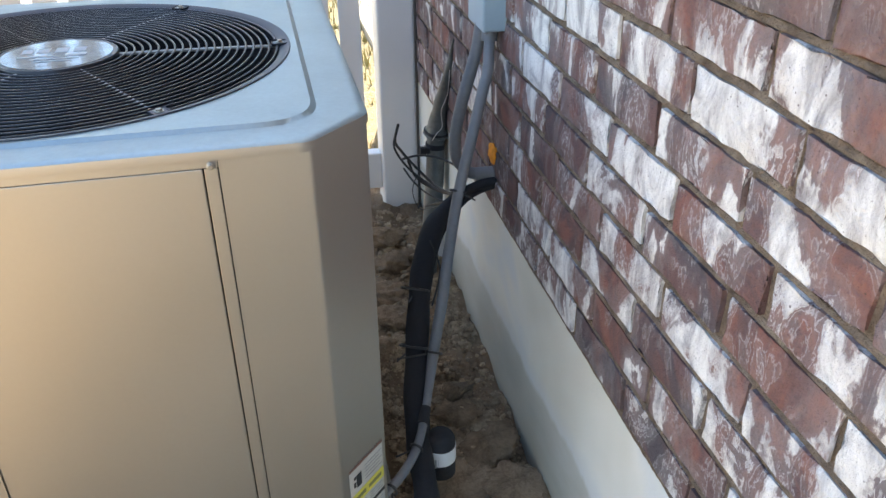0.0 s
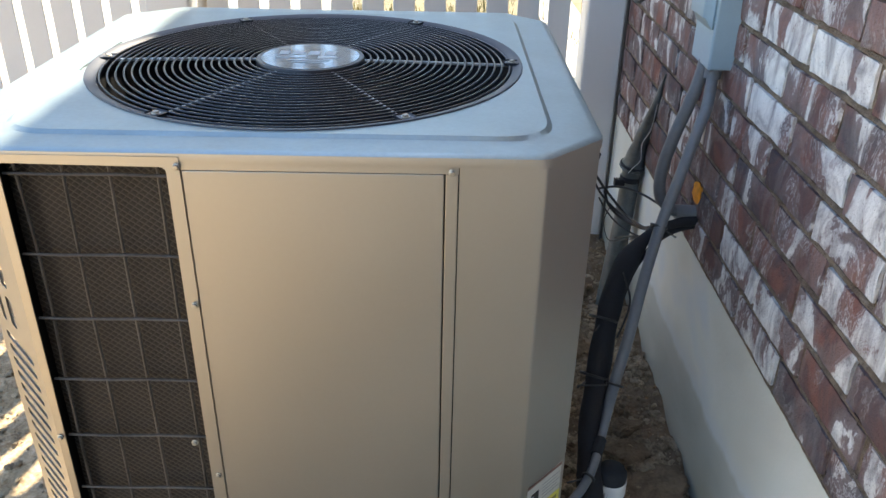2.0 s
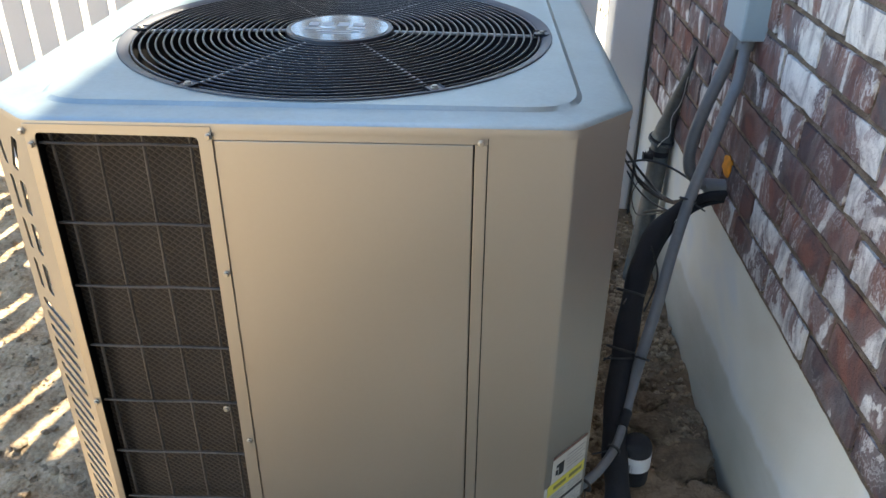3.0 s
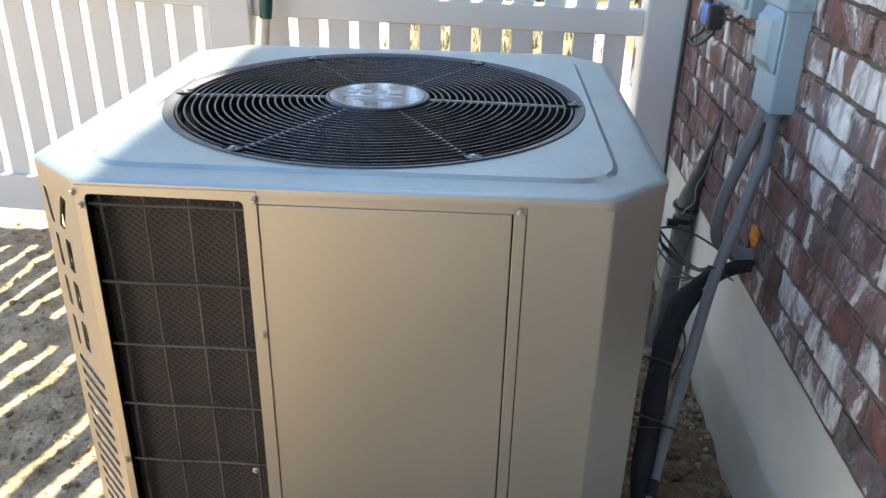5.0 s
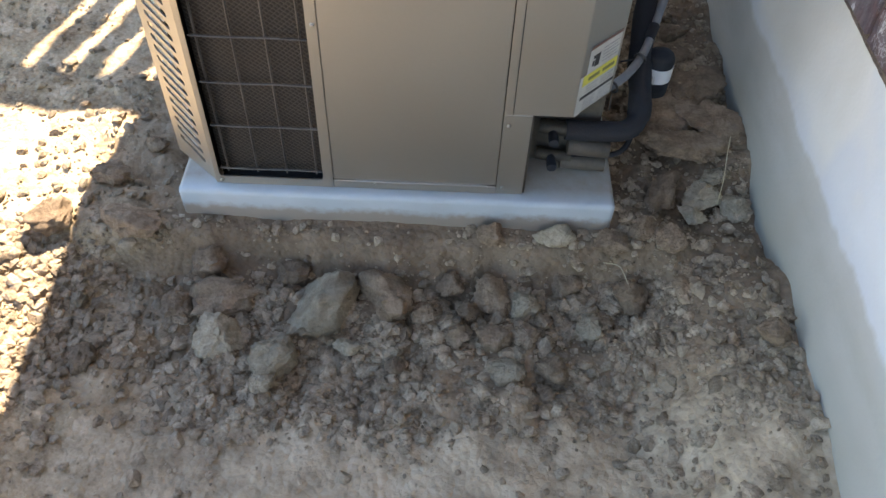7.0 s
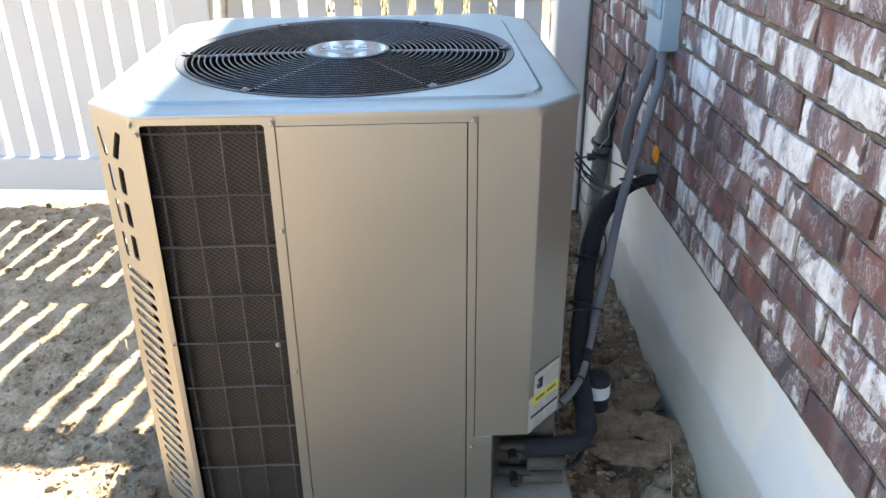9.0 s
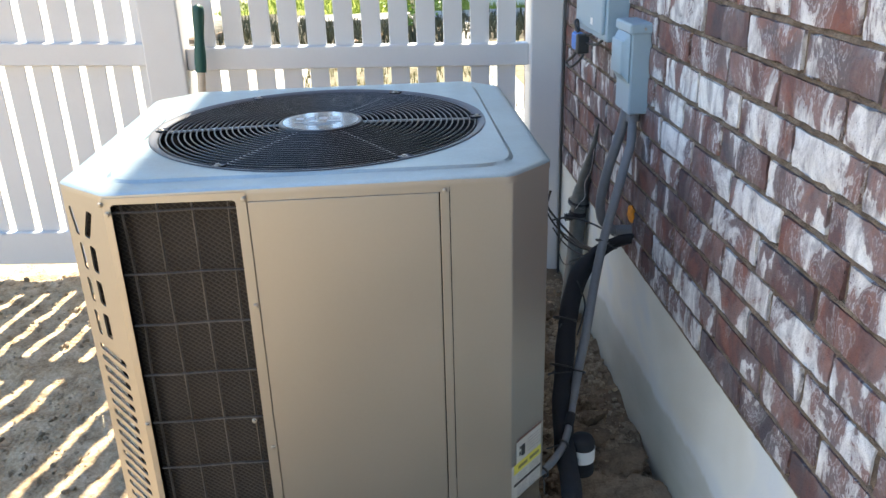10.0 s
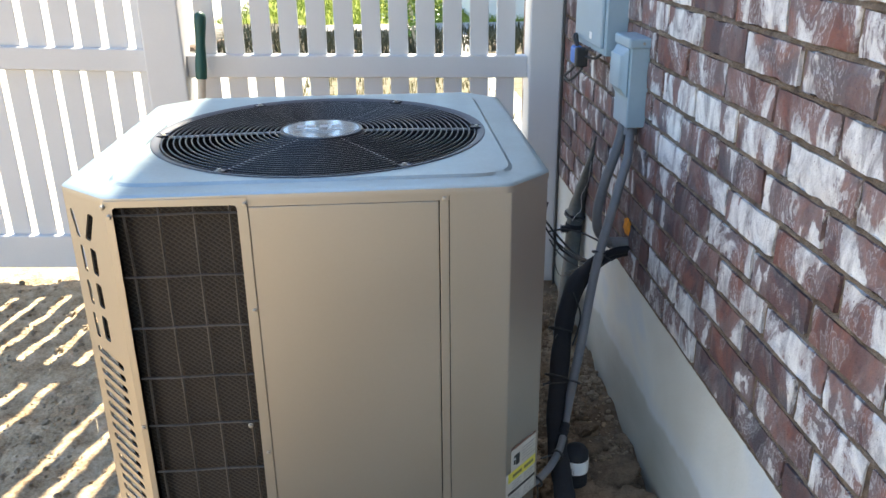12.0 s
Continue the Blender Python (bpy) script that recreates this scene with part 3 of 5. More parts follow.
def make_coil_material():
    m = Mat("coil_fins", 0.7, 0.2, 0.3)
    v = m.coords("Object")
    sep = m.n("ShaderNodeSeparateXYZ")
    m.link(v, sep.inputs[0])
    # criss-cross mesh over fine fins
    d1 = m.math("ABSOLUTE", m.math("SINE", m.math("MULTIPLY", m.math("ADD", sep.outputs[0], m.math("MULTIPLY", sep.outputs[2], 1.35)), 270)))
    d2 = m.math("ABSOLUTE", m.math("SINE", m.math("MULTIPLY", m.math("SUBTRACT", sep.outputs[0], m.math("MULTIPLY", sep.outputs[2], 1.05)), 270)))
    lines = m.math("MINIMUM", d1, d2)
    big = m.noise(v, 5, 4, 0.6)
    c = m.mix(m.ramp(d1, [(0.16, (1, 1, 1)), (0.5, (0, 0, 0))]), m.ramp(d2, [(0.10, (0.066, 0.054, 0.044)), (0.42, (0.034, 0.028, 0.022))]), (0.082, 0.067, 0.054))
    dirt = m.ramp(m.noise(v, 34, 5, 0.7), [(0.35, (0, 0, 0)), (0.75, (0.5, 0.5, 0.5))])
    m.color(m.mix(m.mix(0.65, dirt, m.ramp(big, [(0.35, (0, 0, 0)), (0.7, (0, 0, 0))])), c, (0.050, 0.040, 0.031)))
    m.bump(lines, 0.5, 0.002)
    return m.m


M_coil = make_coil_material()
# strong colour blotches stand in for patchy reflections on the badge
M_badge = painted("silver_badge", (0.21, 0.25, 0.28), 0.5, 0.16, 0.8, 30)
M_badgeprint = painted("badge_print", (0.40, 0.43, 0.45), 0.1, 0.35)
M_wire = painted("guard_wire_coating", (0.080, 0.069, 0.059), 0.35, 0.45, 0.0, 12)
M_spoke = painted("zinc_spoke", (0.50, 0.50, 0.48), 0.2, 0.45, 0.2)
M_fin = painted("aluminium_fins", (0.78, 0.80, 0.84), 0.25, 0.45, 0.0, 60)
M_fan = painted("fan_blade", (0.045, 0.045, 0.05), 0.1, 0.45, 0.2)

unit = thing("air_conditioner", (CX, CY, 0.0), "champagne-coloured outdoor air-conditioning unit with black fan grille on a pale pad", "air conditioner")
make_top(unit)
make_grille(unit)


def face_plate(name, x0, x1, z0, z1, y=0.0, t=0.0035, material=None, label=""):
    """A folded sheet on the front face, with a softened edge."""
    return part(name, boxed(x0, x1, y, y + t, z0, z1, 0.0015, 2), material or M_cabinet, unit, label)


# front: service panel, strips, corner panel with the valve notch
face_plate("service_panel", -0.4364, -0.1199, 0.0225, 0.8568, -0.0009, label="plain champagne service panel")
part("seam_backing", boxed(-0.4440, -0.4300, 0.0044, 0.0060, 0.022, 0.858), M_cabinet, unit)
part("seam_backing", boxed(-0.4360, -0.1210, 0.0044, 0.0060, 0.017, 0.030), M_cabinet, unit)
part("strip", boxed(-0.1182, -0.1030, -0.0010, 0.004, 0.198, 0.8570, 0.0008, 2), M_cabinet, unit)
bm = boxed(-0.1182, -0.067, -0.0015, 0.004, 0.0, 0.202, 0.0012, 2)
part("lower_post", bm, M_cabinet, unit)


def bent_sheet(name, outline, z0, z1, t=0.002, radius=0.007):
    """A sheet folded along the plan outline with a small bend radius, its thickness to the left of the way along it."""
    line = [Vector(outline[0])]
    for a, p, b in zip(outline, outline[1:], outline[2:]):
        a, p, b = Vector(a), Vector(p), Vector(b)
        u, v = (a - p).normalized(), (b - p).normalized()
        d = radius * math.tan((math.pi - u.angle(v)) / 2)
        for k in range(9):
            s = k / 8
            line.append((p + u * d) * (1 - s) ** 2 + p * 2 * s * (1 - s) + (p + v * d) * s * s)
    line.append(Vector(outline[-1]))
    bm = bmesh.new()
    n = len(line)
    inner = []
    for i, p in enumerate(line):
        d = (line[min(i + 1, n - 1)] - line[max(i - 1, 0)]).normalized()
        inner.append(Vector((p.x - d.y * t, p.y + d.x * t)))
    quads = [[bm.verts.new((p.x, p.y, z)) for p in loop] for loop, z in ((line, z0), (line, z1), (inner, z0), (inner, z1))]
    for i in range(n - 1):
        for a, b in ((0, 1), (3, 2), (1, 3), (2, 0)):
            bm.faces.new((quads[a][i], quads[a][i + 1], quads[b][i + 1], quads[b][i]))
    for i in (0, n - 1):
        bm.faces.new((quads[0][i], quads[1][i], quads[3][i], quads[2][i]))
    return part(name, bm, M_cabinet, unit)


# right corner sheet: front flat, bend and chamfer, one sheet to the side
bent_sheet("corner_panel", [(-0.1017, 0.0), (0.0045, 0.0), (0.0805, 0.0785), (0.0805, 0.30)], 0.202, 0.868)
part("top_band", boxed(-0.4365, -0.1024, -0.0012, 0.003, 0.8574, 0.868, 0.0006, 1), M_cabinet, unit)
part("rear_panel", boxed(-0.70, 0.03, 0.824, 0.830, 0.02, 0.858, 0.001, 1), M_cabinet, unit)
part("side_panel", boxed(0.075, 0.0802, 0.301, 0.745, 0.02, 0.858, 0.001, 1), M_cabinet, unit)
bent_sheet("rear_corner", [(0.0805, 0.745), (0.0, 0.830)], 0.02, 0.858)
bent_sheet("rear_corner", [(-0.667, 0.830), (-0.763, 0.745)], 0.02, 0.858)

# front rail strips above and below, and the frame round the coil opening


def coil_frame():
    """The front sheet left of the service panel, with the coil opening cut in it."""
    outer = [(-0.667, 0.0), (-0.437, 0.0), (-0.437, 0.8745), (-0.667, 0.8745)]
    hole = rounded([(-0.6585, 0.019), (-0.4560, 0.019), (-0.4535, 0.8615), (-0.6545, 0.8635)], 0.008, 5)
    me = cut_plate(outer, [hole], 0.0024)
    me.name = "coil_frame"
    me.materials.append(M_cabinet)
    ob = new("coil_frame", me)
    ob.parent = unit
    ob.matrix_basis = Matrix.Translation((-CX, -CY - 0.0017, 0)) @ Matrix.Rotation(radians(90), 4, 'X')
    tagged(ob, "champagne sheet with a round-cornered coil opening")


coil_frame()
face_plate("base_rail", -0.4365, -0.119, 0.0, 0.0195, -0.0025, 0.012)
bm = boxed(-0.395, -0.135, -0.0065, 0.0, 0.016, 0.0235, 0.001, 1)
part("base_lip", bm, M_cabinet, unit)
part("base_pan", boxed(-0.655, -0.44, 0.011, 0.026, 0.001, 0.012), M_inner, unit)


def bar_hole(x, z, w, h, skew):
    """A slanted slot with rounded ends in the flat of the corner post."""
    p = [(x - w / 2, z - skew / 2), (x + w / 2, z + skew / 2), (x + w / 2, z + skew / 2 + h), (x - w / 2, z - skew / 2 + h)]
    return rounded(p, h * 0.45, 3)


def corner_post():
    """The slotted corner at the front left: a plate with cut-outs, set across the corner."""
    wide = math.hypot(CH, CH + WIDER)
    holes = []
    # four cut-out marks, drawn as plain paired slots
    for z0, z1, left, right in ((0.789, 0.842, (0.018, 0.028), (0.078, 0.056)), (0.725, 0.777, (0.031, 0.033), (0.066, 0.064)),
                                (0.662, 0.711, (0.031, 0.034), (0.063, 0.064)), (0.596, 0.647, (0.031, 0.034), (0.063, 0.063))):
        for (top, foot), w in ((left, 0.0105), (right, 0.0165)):
            holes.append(rounded([(foot - w / 2, z0 + 0.003), (foot + w / 2, z0), (top + w / 2, z1 - 0.003), (top - w / 2, z1)], 0.005, 3))
    for i in range(23):
        holes.append(bar_hole(0.060, 0.556 - i * 0.0236, 0.076, 0.0125, -0.020))
    me = cut_plate([(0.0, 0.0), (wide, 0.0), (wide, 0.8690), (0.0, 0.8690)], holes, 0.003)
    me.name = "corner_post"
    me.materials.append(M_cabinet)
    ob = new("corner_post", me)
    ob.parent = unit
    # plate x runs from the outer edge to the front edge
    a, b = Vector((-0.752 - WIDER, 0.085, 0)), Vector((-0.667, 0.0, 0))
    d = (b - a).normalized()
    rot = Matrix((d, Vector((0, 0, 1)), d.cross(Vector((0, 0, 1))))).transposed().to_4x4()
    ob.matrix_basis = Matrix.Translation(a - Vector((CX, CY, 0)) + Vector((0.002, 0.002, 0))) @ rot
    tagged(ob, "slotted champagne corner post")


corner_post()
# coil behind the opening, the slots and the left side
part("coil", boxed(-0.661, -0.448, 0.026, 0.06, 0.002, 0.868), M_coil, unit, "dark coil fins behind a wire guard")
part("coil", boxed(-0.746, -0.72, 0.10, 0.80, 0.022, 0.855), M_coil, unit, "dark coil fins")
bm = bmesh.new()
q = [bm.verts.new(p) for p in ((-0.750, 0.096, 0.02), (-0.709, 0.055, 0.02), (-0.709, 0.055, 0.59), (-0.750, 0.096, 0.59))]
bm.faces.new(q)
bmesh.ops.solidify(bm, geom=bm.faces[:], thickness=0.01)
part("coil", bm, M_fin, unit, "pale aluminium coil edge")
# near-black sheets added for the shade deep in the opening
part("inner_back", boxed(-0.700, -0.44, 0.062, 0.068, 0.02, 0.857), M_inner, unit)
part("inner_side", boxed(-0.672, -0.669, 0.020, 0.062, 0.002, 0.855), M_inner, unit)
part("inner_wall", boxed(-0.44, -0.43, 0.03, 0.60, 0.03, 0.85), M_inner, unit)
for z in (0.8455, 0.734, 0.637, 0.537, 0.437, 0.336, 0.239, 0.139, 0.030):
    bm = bmesh.new()
    sweep(bm, [(-0.657, 0.009, z), (-0.600, 0.0088, z - 0.0008), (-0.520, 0.0092, z + 0.0006), (-0.452, 0.009, z - 0.0008)], 0.0021, 6)
    part("guard_wire", bm, M_wire, unit)
for x, bow in ((-0.6435, 0.006), (-0.5855, 0.0015), (-0.5285, -0.001), (-0.4705, 0.002)):
    bm = bmesh.new()
    sweep(bm, [(x - bow * (0.3 + 0.7 * k / 8) * math.sin(k * 0.9 + 60 * x) * (k > 5 or 0.35), 0.012, 0.020 + 0.1055 * k) for k in range(9)], 0.0021, 6)
    part("guard_wire", bm, M_wire, unit)


def screw_at(x, z, y=-0.0015):
    bm = bmesh.new()
    lathe(bm, [(0.0050, 0.0), (0.0050, 0.0010), (0.0034, 0.0016), (0.0034, 0.0040), (0.0025, 0.0046), (0, 0.0046)], 8)
    bmesh.ops.rotate(bm, cent=(0, 0, 0), matrix=Matrix.Rotation(radians(90), 3, 'X'), verts=bm.verts)
    bmesh.ops.translate(bm, vec=(x, y, z), verts=bm.verts)
    part("screw", bm, M_screw, unit)


for x, z in ((-0.669, 0.865), (-0.660, 0.848), (-0.440, 0.863), (-0.1105, 0.861), (-0.442, 0.669), (-0.444, 0.375), (-0.6625, 0.443),
             (-0.471, 0.437), (-0.108, 0.020), (-0.355, 0.018), (-0.108, 0.178), (-0.655, 0.010)):
    screw_at(x, z, -0.004)

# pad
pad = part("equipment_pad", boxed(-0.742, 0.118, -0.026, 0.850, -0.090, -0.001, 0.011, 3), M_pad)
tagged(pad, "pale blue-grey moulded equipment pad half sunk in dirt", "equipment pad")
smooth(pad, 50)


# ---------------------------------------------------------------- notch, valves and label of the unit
part("valve_plate", boxed(-0.064, 0.080, 0.105, 0.110, 0.0, 0.200), M_valveplate, unit, "dark brown recessed valve plate")
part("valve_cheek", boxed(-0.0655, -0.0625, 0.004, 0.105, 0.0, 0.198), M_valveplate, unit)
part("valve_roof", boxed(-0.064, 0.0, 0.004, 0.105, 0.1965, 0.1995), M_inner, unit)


def tube_part(name, pts, r, material, parent, label="", sides=12, n=8):
    bm = bmesh.new()
    sweep(bm, spline(pts, n), r, sides)
    return smooth(part(name, bm, material, parent, label), 50)


tube_part("valve", [(-0.040, 0.085, 0.105), (-0.005, 0.080, 0.105), (0.015, 0.078, 0.105)], 0.015, M_brass, unit, "dull brass service valve", 10)
tube_part("valve", [(-0.040, 0.085, 0.035), (-0.005, 0.080, 0.034), (0.030, 0.078, 0.034)], 0.013, M_brass, unit, "dull brass service valve", 10)
tube_part("valve_cap", [(-0.014, 0.074, 0.100), (-0.014, 0.040, 0.100)], 0.0100, M_foam, unit, "black valve cap", 8, 2)
tube_part("valve_cap", [(-0.010, 0.074, 0.034), (-0.010, 0.042, 0.034)], 0.0100, M_foam, unit, "black valve cap", 8, 2)
tube_part("stub_pipe", [(0.020, 0.078, 0.064), (0.075, 0.075, 0.062), (0.100, 0.075, 0.060)], 0.019, M_valveplate, unit, "", 10)
tube_part("stub_pipe", [(0.010, 0.078, 0.022), (0.065, 0.076, 0.021), (0.098, 0.076, 0.020)], 0.016, M_valveplate, unit, "", 10)


def chamfer_patch(name, u0, u1, z0, z1, material, off, parent, skew=0.0):
    """A thin sticker piece on the right front corner's slanted face; u from 0 at the front bend to 1."""
    bm = bmesh.new()
    n = Vector((0.0785, -0.076, 0)).normalized()
    q = []
    for o in (off, off + 0.0004):
        for u, z in ((u0, z0), (u1, z0 + skew), (u1, z1 + skew), (u0, z1)):
            p = Vector((0.0075 + 0.071 * u, 0.003 + 0.0735 * u, z)) + n * o
            q.append(bm.verts.new(p))
    for f in ((0, 1, 2, 3), (4, 7, 6, 5), (0, 4, 5, 1), (1, 5, 6, 2), (2, 6, 7, 3), (3, 7, 4, 0)):
        bm.faces.new([q[i] for i in f])
    return part(name, bm, material, parent)


label = chamfer_patch("warning_label", 0.10, 0.93, 0.207, 0.344, M_paper, 0.0009, unit)
tagged(label, "white warning sticker with yellow band and printed lines")
chamfer_patch("heading", 0.10, 0.93, 0.3385, 0.344, M_redprint, 0.0014, label)
chamfer_patch("band", 0.02, 0.93, 0.266, 0.288, M_yellow, 0.0014, label)
chamfer_patch("divider", 0.02, 0.93, 0.236, 0.2425, M_ink, 0.0014, label)
chamfer_patch("edge_strip", -0.05, 0.10, 0.203, 0.288, M_paper, 0.0009, label)
chamfer_patch("pictogram", 0.19, 0.24, 0.302, 0.312, M_ink, 0.0014, label)
chamfer_patch("pictogram", 0.26, 0.38, 0.298, 0.323, M_ink, 0.0014, label)
chamfer_patch("pictogram", 0.20, 0.25, 0.317, 0.323, M_ink, 0.0014, label)
for i in range(5):
    chamfer_patch("bar", 0.46, 0.90 - 0.06 * (i % 2), 0.326 - i * 0.0070, 0.3275 - i * 0.0070, M_greyprint, 0.0014, label)
for i in range(5):
    for u0, u1 in ((0.14, 0.46), (0.54, 0.88)):
        chamfer_patch("bar", u0, u1 - 0.05 * (i % 2), 0.2285 - i * 0.0045, 0.2297 - i * 0.0045, M_greyprint, 0.0014, label)
for i in range(3):
    for u0, u1 in ((0.14, 0.46), (0.54, 0.88)):
        chamfer_patch("bar", u0, u1 - 0.05 * (i % 2), 0.2590 - i * 0.0055, 0.2604 - i * 0.0055, M_greyprint, 0.0014, label)
for u0, u1 in ((0.16, 0.46), (0.54, 0.86)):
    chamfer_patch("bar", u0, u1, 0.2735, 0.2805, M_oliveprint, 0.0018, label)

# ---------------------------------------------------------------- electrics on the wall
dbox = thing("disconnect_box", (0.40, 0.66, 0.83), "grey metal electrical disconnect box on the brick wall", "electrical box")
part("body", boxed(0.3760, 0.4245, 0.607, 0.724, 0.825, 1.020, 0.004), M_boxgrey, dbox)
part("hood", boxed(0.3690, 0.4255, 0.601, 0.731, 1.014, 1.038, 0.005), M_boxgrey, dbox)
bm = boxed(0.355, 0.378, 0.611, 0.718, 0.898, 1.014, 0.006, 3)
for v in bm.verts:
    if v.co.x < 0.366:
        v.co.y = 0.6645 + (v.co.y - 0.6645) * 0.80
        v.co.z = 0.962 + (v.co.z - 0.962) * 0.70
smooth(part("cover", bm, M_boxgrey, dbox, "bulged pale grey cover"), 50)
part("hub", boxed(0.386, 0.414, 0.630, 0.662, 0.812, 0.826, 0.004), M_conduit, dbox)
bm = bmesh.new()
lathe(bm, [(0.0035, 0), (0.0035, 0.002), (0, 0.0025)], 8)
bmesh.ops.rotate(bm, cent=(0, 0, 0), matrix=Matrix.Rotation(radians(90), 3, 'X'), verts=bm.verts)
bmesh.ops.translate(bm, vec=(0.404, 0.601, 1.026), verts=bm.verts)
part("screw", bm, M_screw, dbox)

mbox = thing("meter_box", (0.39, 0.95, 0.97), "tall pale grey utility box on the brick wall", "electrical box")
part("body", boxed(0.366, 0.4245, 0.80, 1.115, 0.968, 1.52, 0.004), M_boxgrey, mbox)
part("door", boxed(0.356, 0.3665, 0.815, 1.10, 0.985, 1.50, 0.004), M_boxgrey, mbox)
part("sticker", boxed(0.3552, 0.3562, 0.905, 0.930, 1.000, 1.018), M_white, mbox, "small white sticker")

tag = thing("cable_seal", (0.35, 1.03, 0.95), "blue plastic cable seal with black wire loops", "cable tag")
part("block", boxed(0.333, 0.362, 0.985, 1.055, 0.918, 0.966, 0.007), M_blue, tag)
part("clip", boxed(0.331, 0.366, 0.972, 0.992, 0.914, 0.968, 0.005), M_ink, tag)
for pts in ([(0.345, 1.02, 0.965), (0.338, 1.035, 0.99), (0.350, 1.055, 0.995), (0.352, 1.045, 0.965)],
            [(0.350, 1.0, 0.955), (0.372, 0.94, 0.972), (0.385, 0.90, 0.965), (0.372, 0.93, 0.945), (0.35, 1.0, 0.945)],
            [(0.345, 1.015, 0.925), (0.335, 1.03, 0.90), (0.322, 1.06, 0.878), (0.328, 1.02, 0.872), (0.35, 0.985, 0.905), (0.352, 1.0, 0.928)]):
    tube_part("wire", pts, 0.0040, M_ink, tag, "", 7)

WHIP = [(0.400, 0.645, 0.822), (0.390, 0.615, 0.755), (0.376, 0.60, 0.715), (0.347, 0.57, 0.632), (0.314, 0.54, 0.533), (0.283, 0.49, 0.442), (0.253, 0.43, 0.350),
        (0.220, 0.37, 0.261), (0.190, 0.29, 0.212), (0.160, 0.215, 0.190), (0.128, 0.165, 0.180), (0.092, 0.125, 0.178), (0.06, 0.095, 0.186)]
whip = thing("conduit", (0.40, 0.645, 0.82), "long grey flexible electrical conduit tied along black pipe insulation", "conduit", "grey conduits")
tube_part("tube", WHIP, lambda t: 0.0115 - 0.0032 * step(0.58, 0.66, t), M_conduit, whip)
tube_part("connector", [(0.400, 0.645, 0.832), (0.400, 0.645, 0.818), (0.398, 0.640, 0.800)], 0.0165, M_conduit, whip)
tube_part("tape", [(0.186, 0.280, 0.2085), (0.173, 0.248, 0.199)], 0.0108, M_foam, whip, "black tape wrap", 12, 3)

COND2 = [(0.388, 0.665, 0.830), (0.380, 0.665, 0.780), (0.368, 0.665, 0.735), (0.349, 0.665, 0.668), (0.336, 0.665, 0.600), (0.338, 0.665, 0.550), (0.354, 0.665, 0.522),
         (0.380, 0.665, 0.506), (0.440, 0.665, 0.502)]
cond2 = thing("conduit", (0.40, 0.665, 0.83), "short grey conduit bending into the brick wall", "conduit", "grey conduits")
tube_part("tube", COND2, 0.0128, M_conduit, cond2)
tube_part("sleeve", [(0.378, 0.665, 0.504), (0.44, 0.665, 0.502)], 0.0158, M_conduit, cond2, "", 12, 3)

FOAM = [(0.432, 0.655, 0.490), (0.378, 0.645, 0.486), (0.322, 0.618, 0.474), (0.276, 0.580, 0.446), (0.243, 0.538, 0.404), (0.223, 0.496, 0.356), (0.206, 0.445, 0.305),
        (0.188, 0.38, 0.245), (0.172, 0.31, 0.190), (0.163, 0.235, 0.150), (0.160, 0.165, 0.128), (0.152, 0.110, 0.112), (0.125, 0.082, 0.104), (0.070, 0.078, 0.103), (0.010, 0.078, 0.104)]
lineset = thing("refrigerant_pipe", (0.43, 0.655, 0.475), "thick black foam-insulated refrigerant pipe from wall to unit", "pipe")
bm = bmesh.new()
sweep(bm, spline(FOAM, 8), lambda t: (0.0112 + 0.0120 * step(0.13, 0.25, t)) * (1 if t < 0.78 else 0.88) + 0.0012 * math.sin(t * 60) * (t < 0.75), 14)
smooth(part("insulation", bm, M_foam, lineset), 60)
tube_part("liquid_line", [(0.432, 0.652, 0.480), (0.378, 0.640, 0.472), (0.328, 0.606, 0.458), (0.276, 0.555, 0.418), (0.238, 0.49, 0.35), (0.218, 0.43, 0.29), (0.204, 0.36, 0.21), (0.186, 0.27, 0.15),
                          (0.17, 0.18, 0.09), (0.14, 0.10, 0.045), (0.09, 0.082, 0.034), (0.03, 0.078, 0.034)], 0.0056, M_foam, lineset)


def tie(p, d, r, tail):
    """A cable tie: a thin band round the run at p along d, with its cut tail."""
    d = Vector(d).normalized()
    u = d.orthogonal().normalized()
    w = d.cross(u)
    t = thing("cable_tie", p, "black nylon cable tie round conduit and pipe", "cable tie", "cable ties")
    pts = [Vector(p) + (u * math.cos(a) + w * math.sin(a)) * r for a in (2 * math.pi * k / 20 for k in range(21))]
    bm = bmesh.new()
    sweep(bm, pts, 0.0026, 6, cap=False)
    part("band", bm, M_ink, t)
    bm = bmesh.new()
    q = Vector(p) + Vector(tail).normalized() * r
    sweep(bm, [q, q + Vector(tail) * 0.5, q + Vector(tail)], 0.0017, 6)
    part("tail", bm, M_ink, t)


tie((0.312, 0.545, 0.527), (0.35, 0.45, 1.0), 0.0155, (0.02, -0.01, -0.01))
tie((0.222, 0.372, 0.266), (0.35, 0.7, 1.0), 0.0155, (-0.06, -0.01, 0.005))
tie((0.152, 0.200, 0.1875), (0.9, 1.2, 0.4), 0.0108, (-0.03, -0.01, 0.0))
tie((0.205, 0.460, 0.362), (0.3, 0.6, 1.0), 0.0275, (-0.01, -0.02, 0.0))
tie((0.186, 0.395, 0.270), (0.3, 0.6, 1.0), 0.0275, (-0.02, -0.02, 0.0))
tie((0.092, 0.120, 0.178), (1, 1, 0.1), 0.0108, (0.0, -0.01, -0.035))

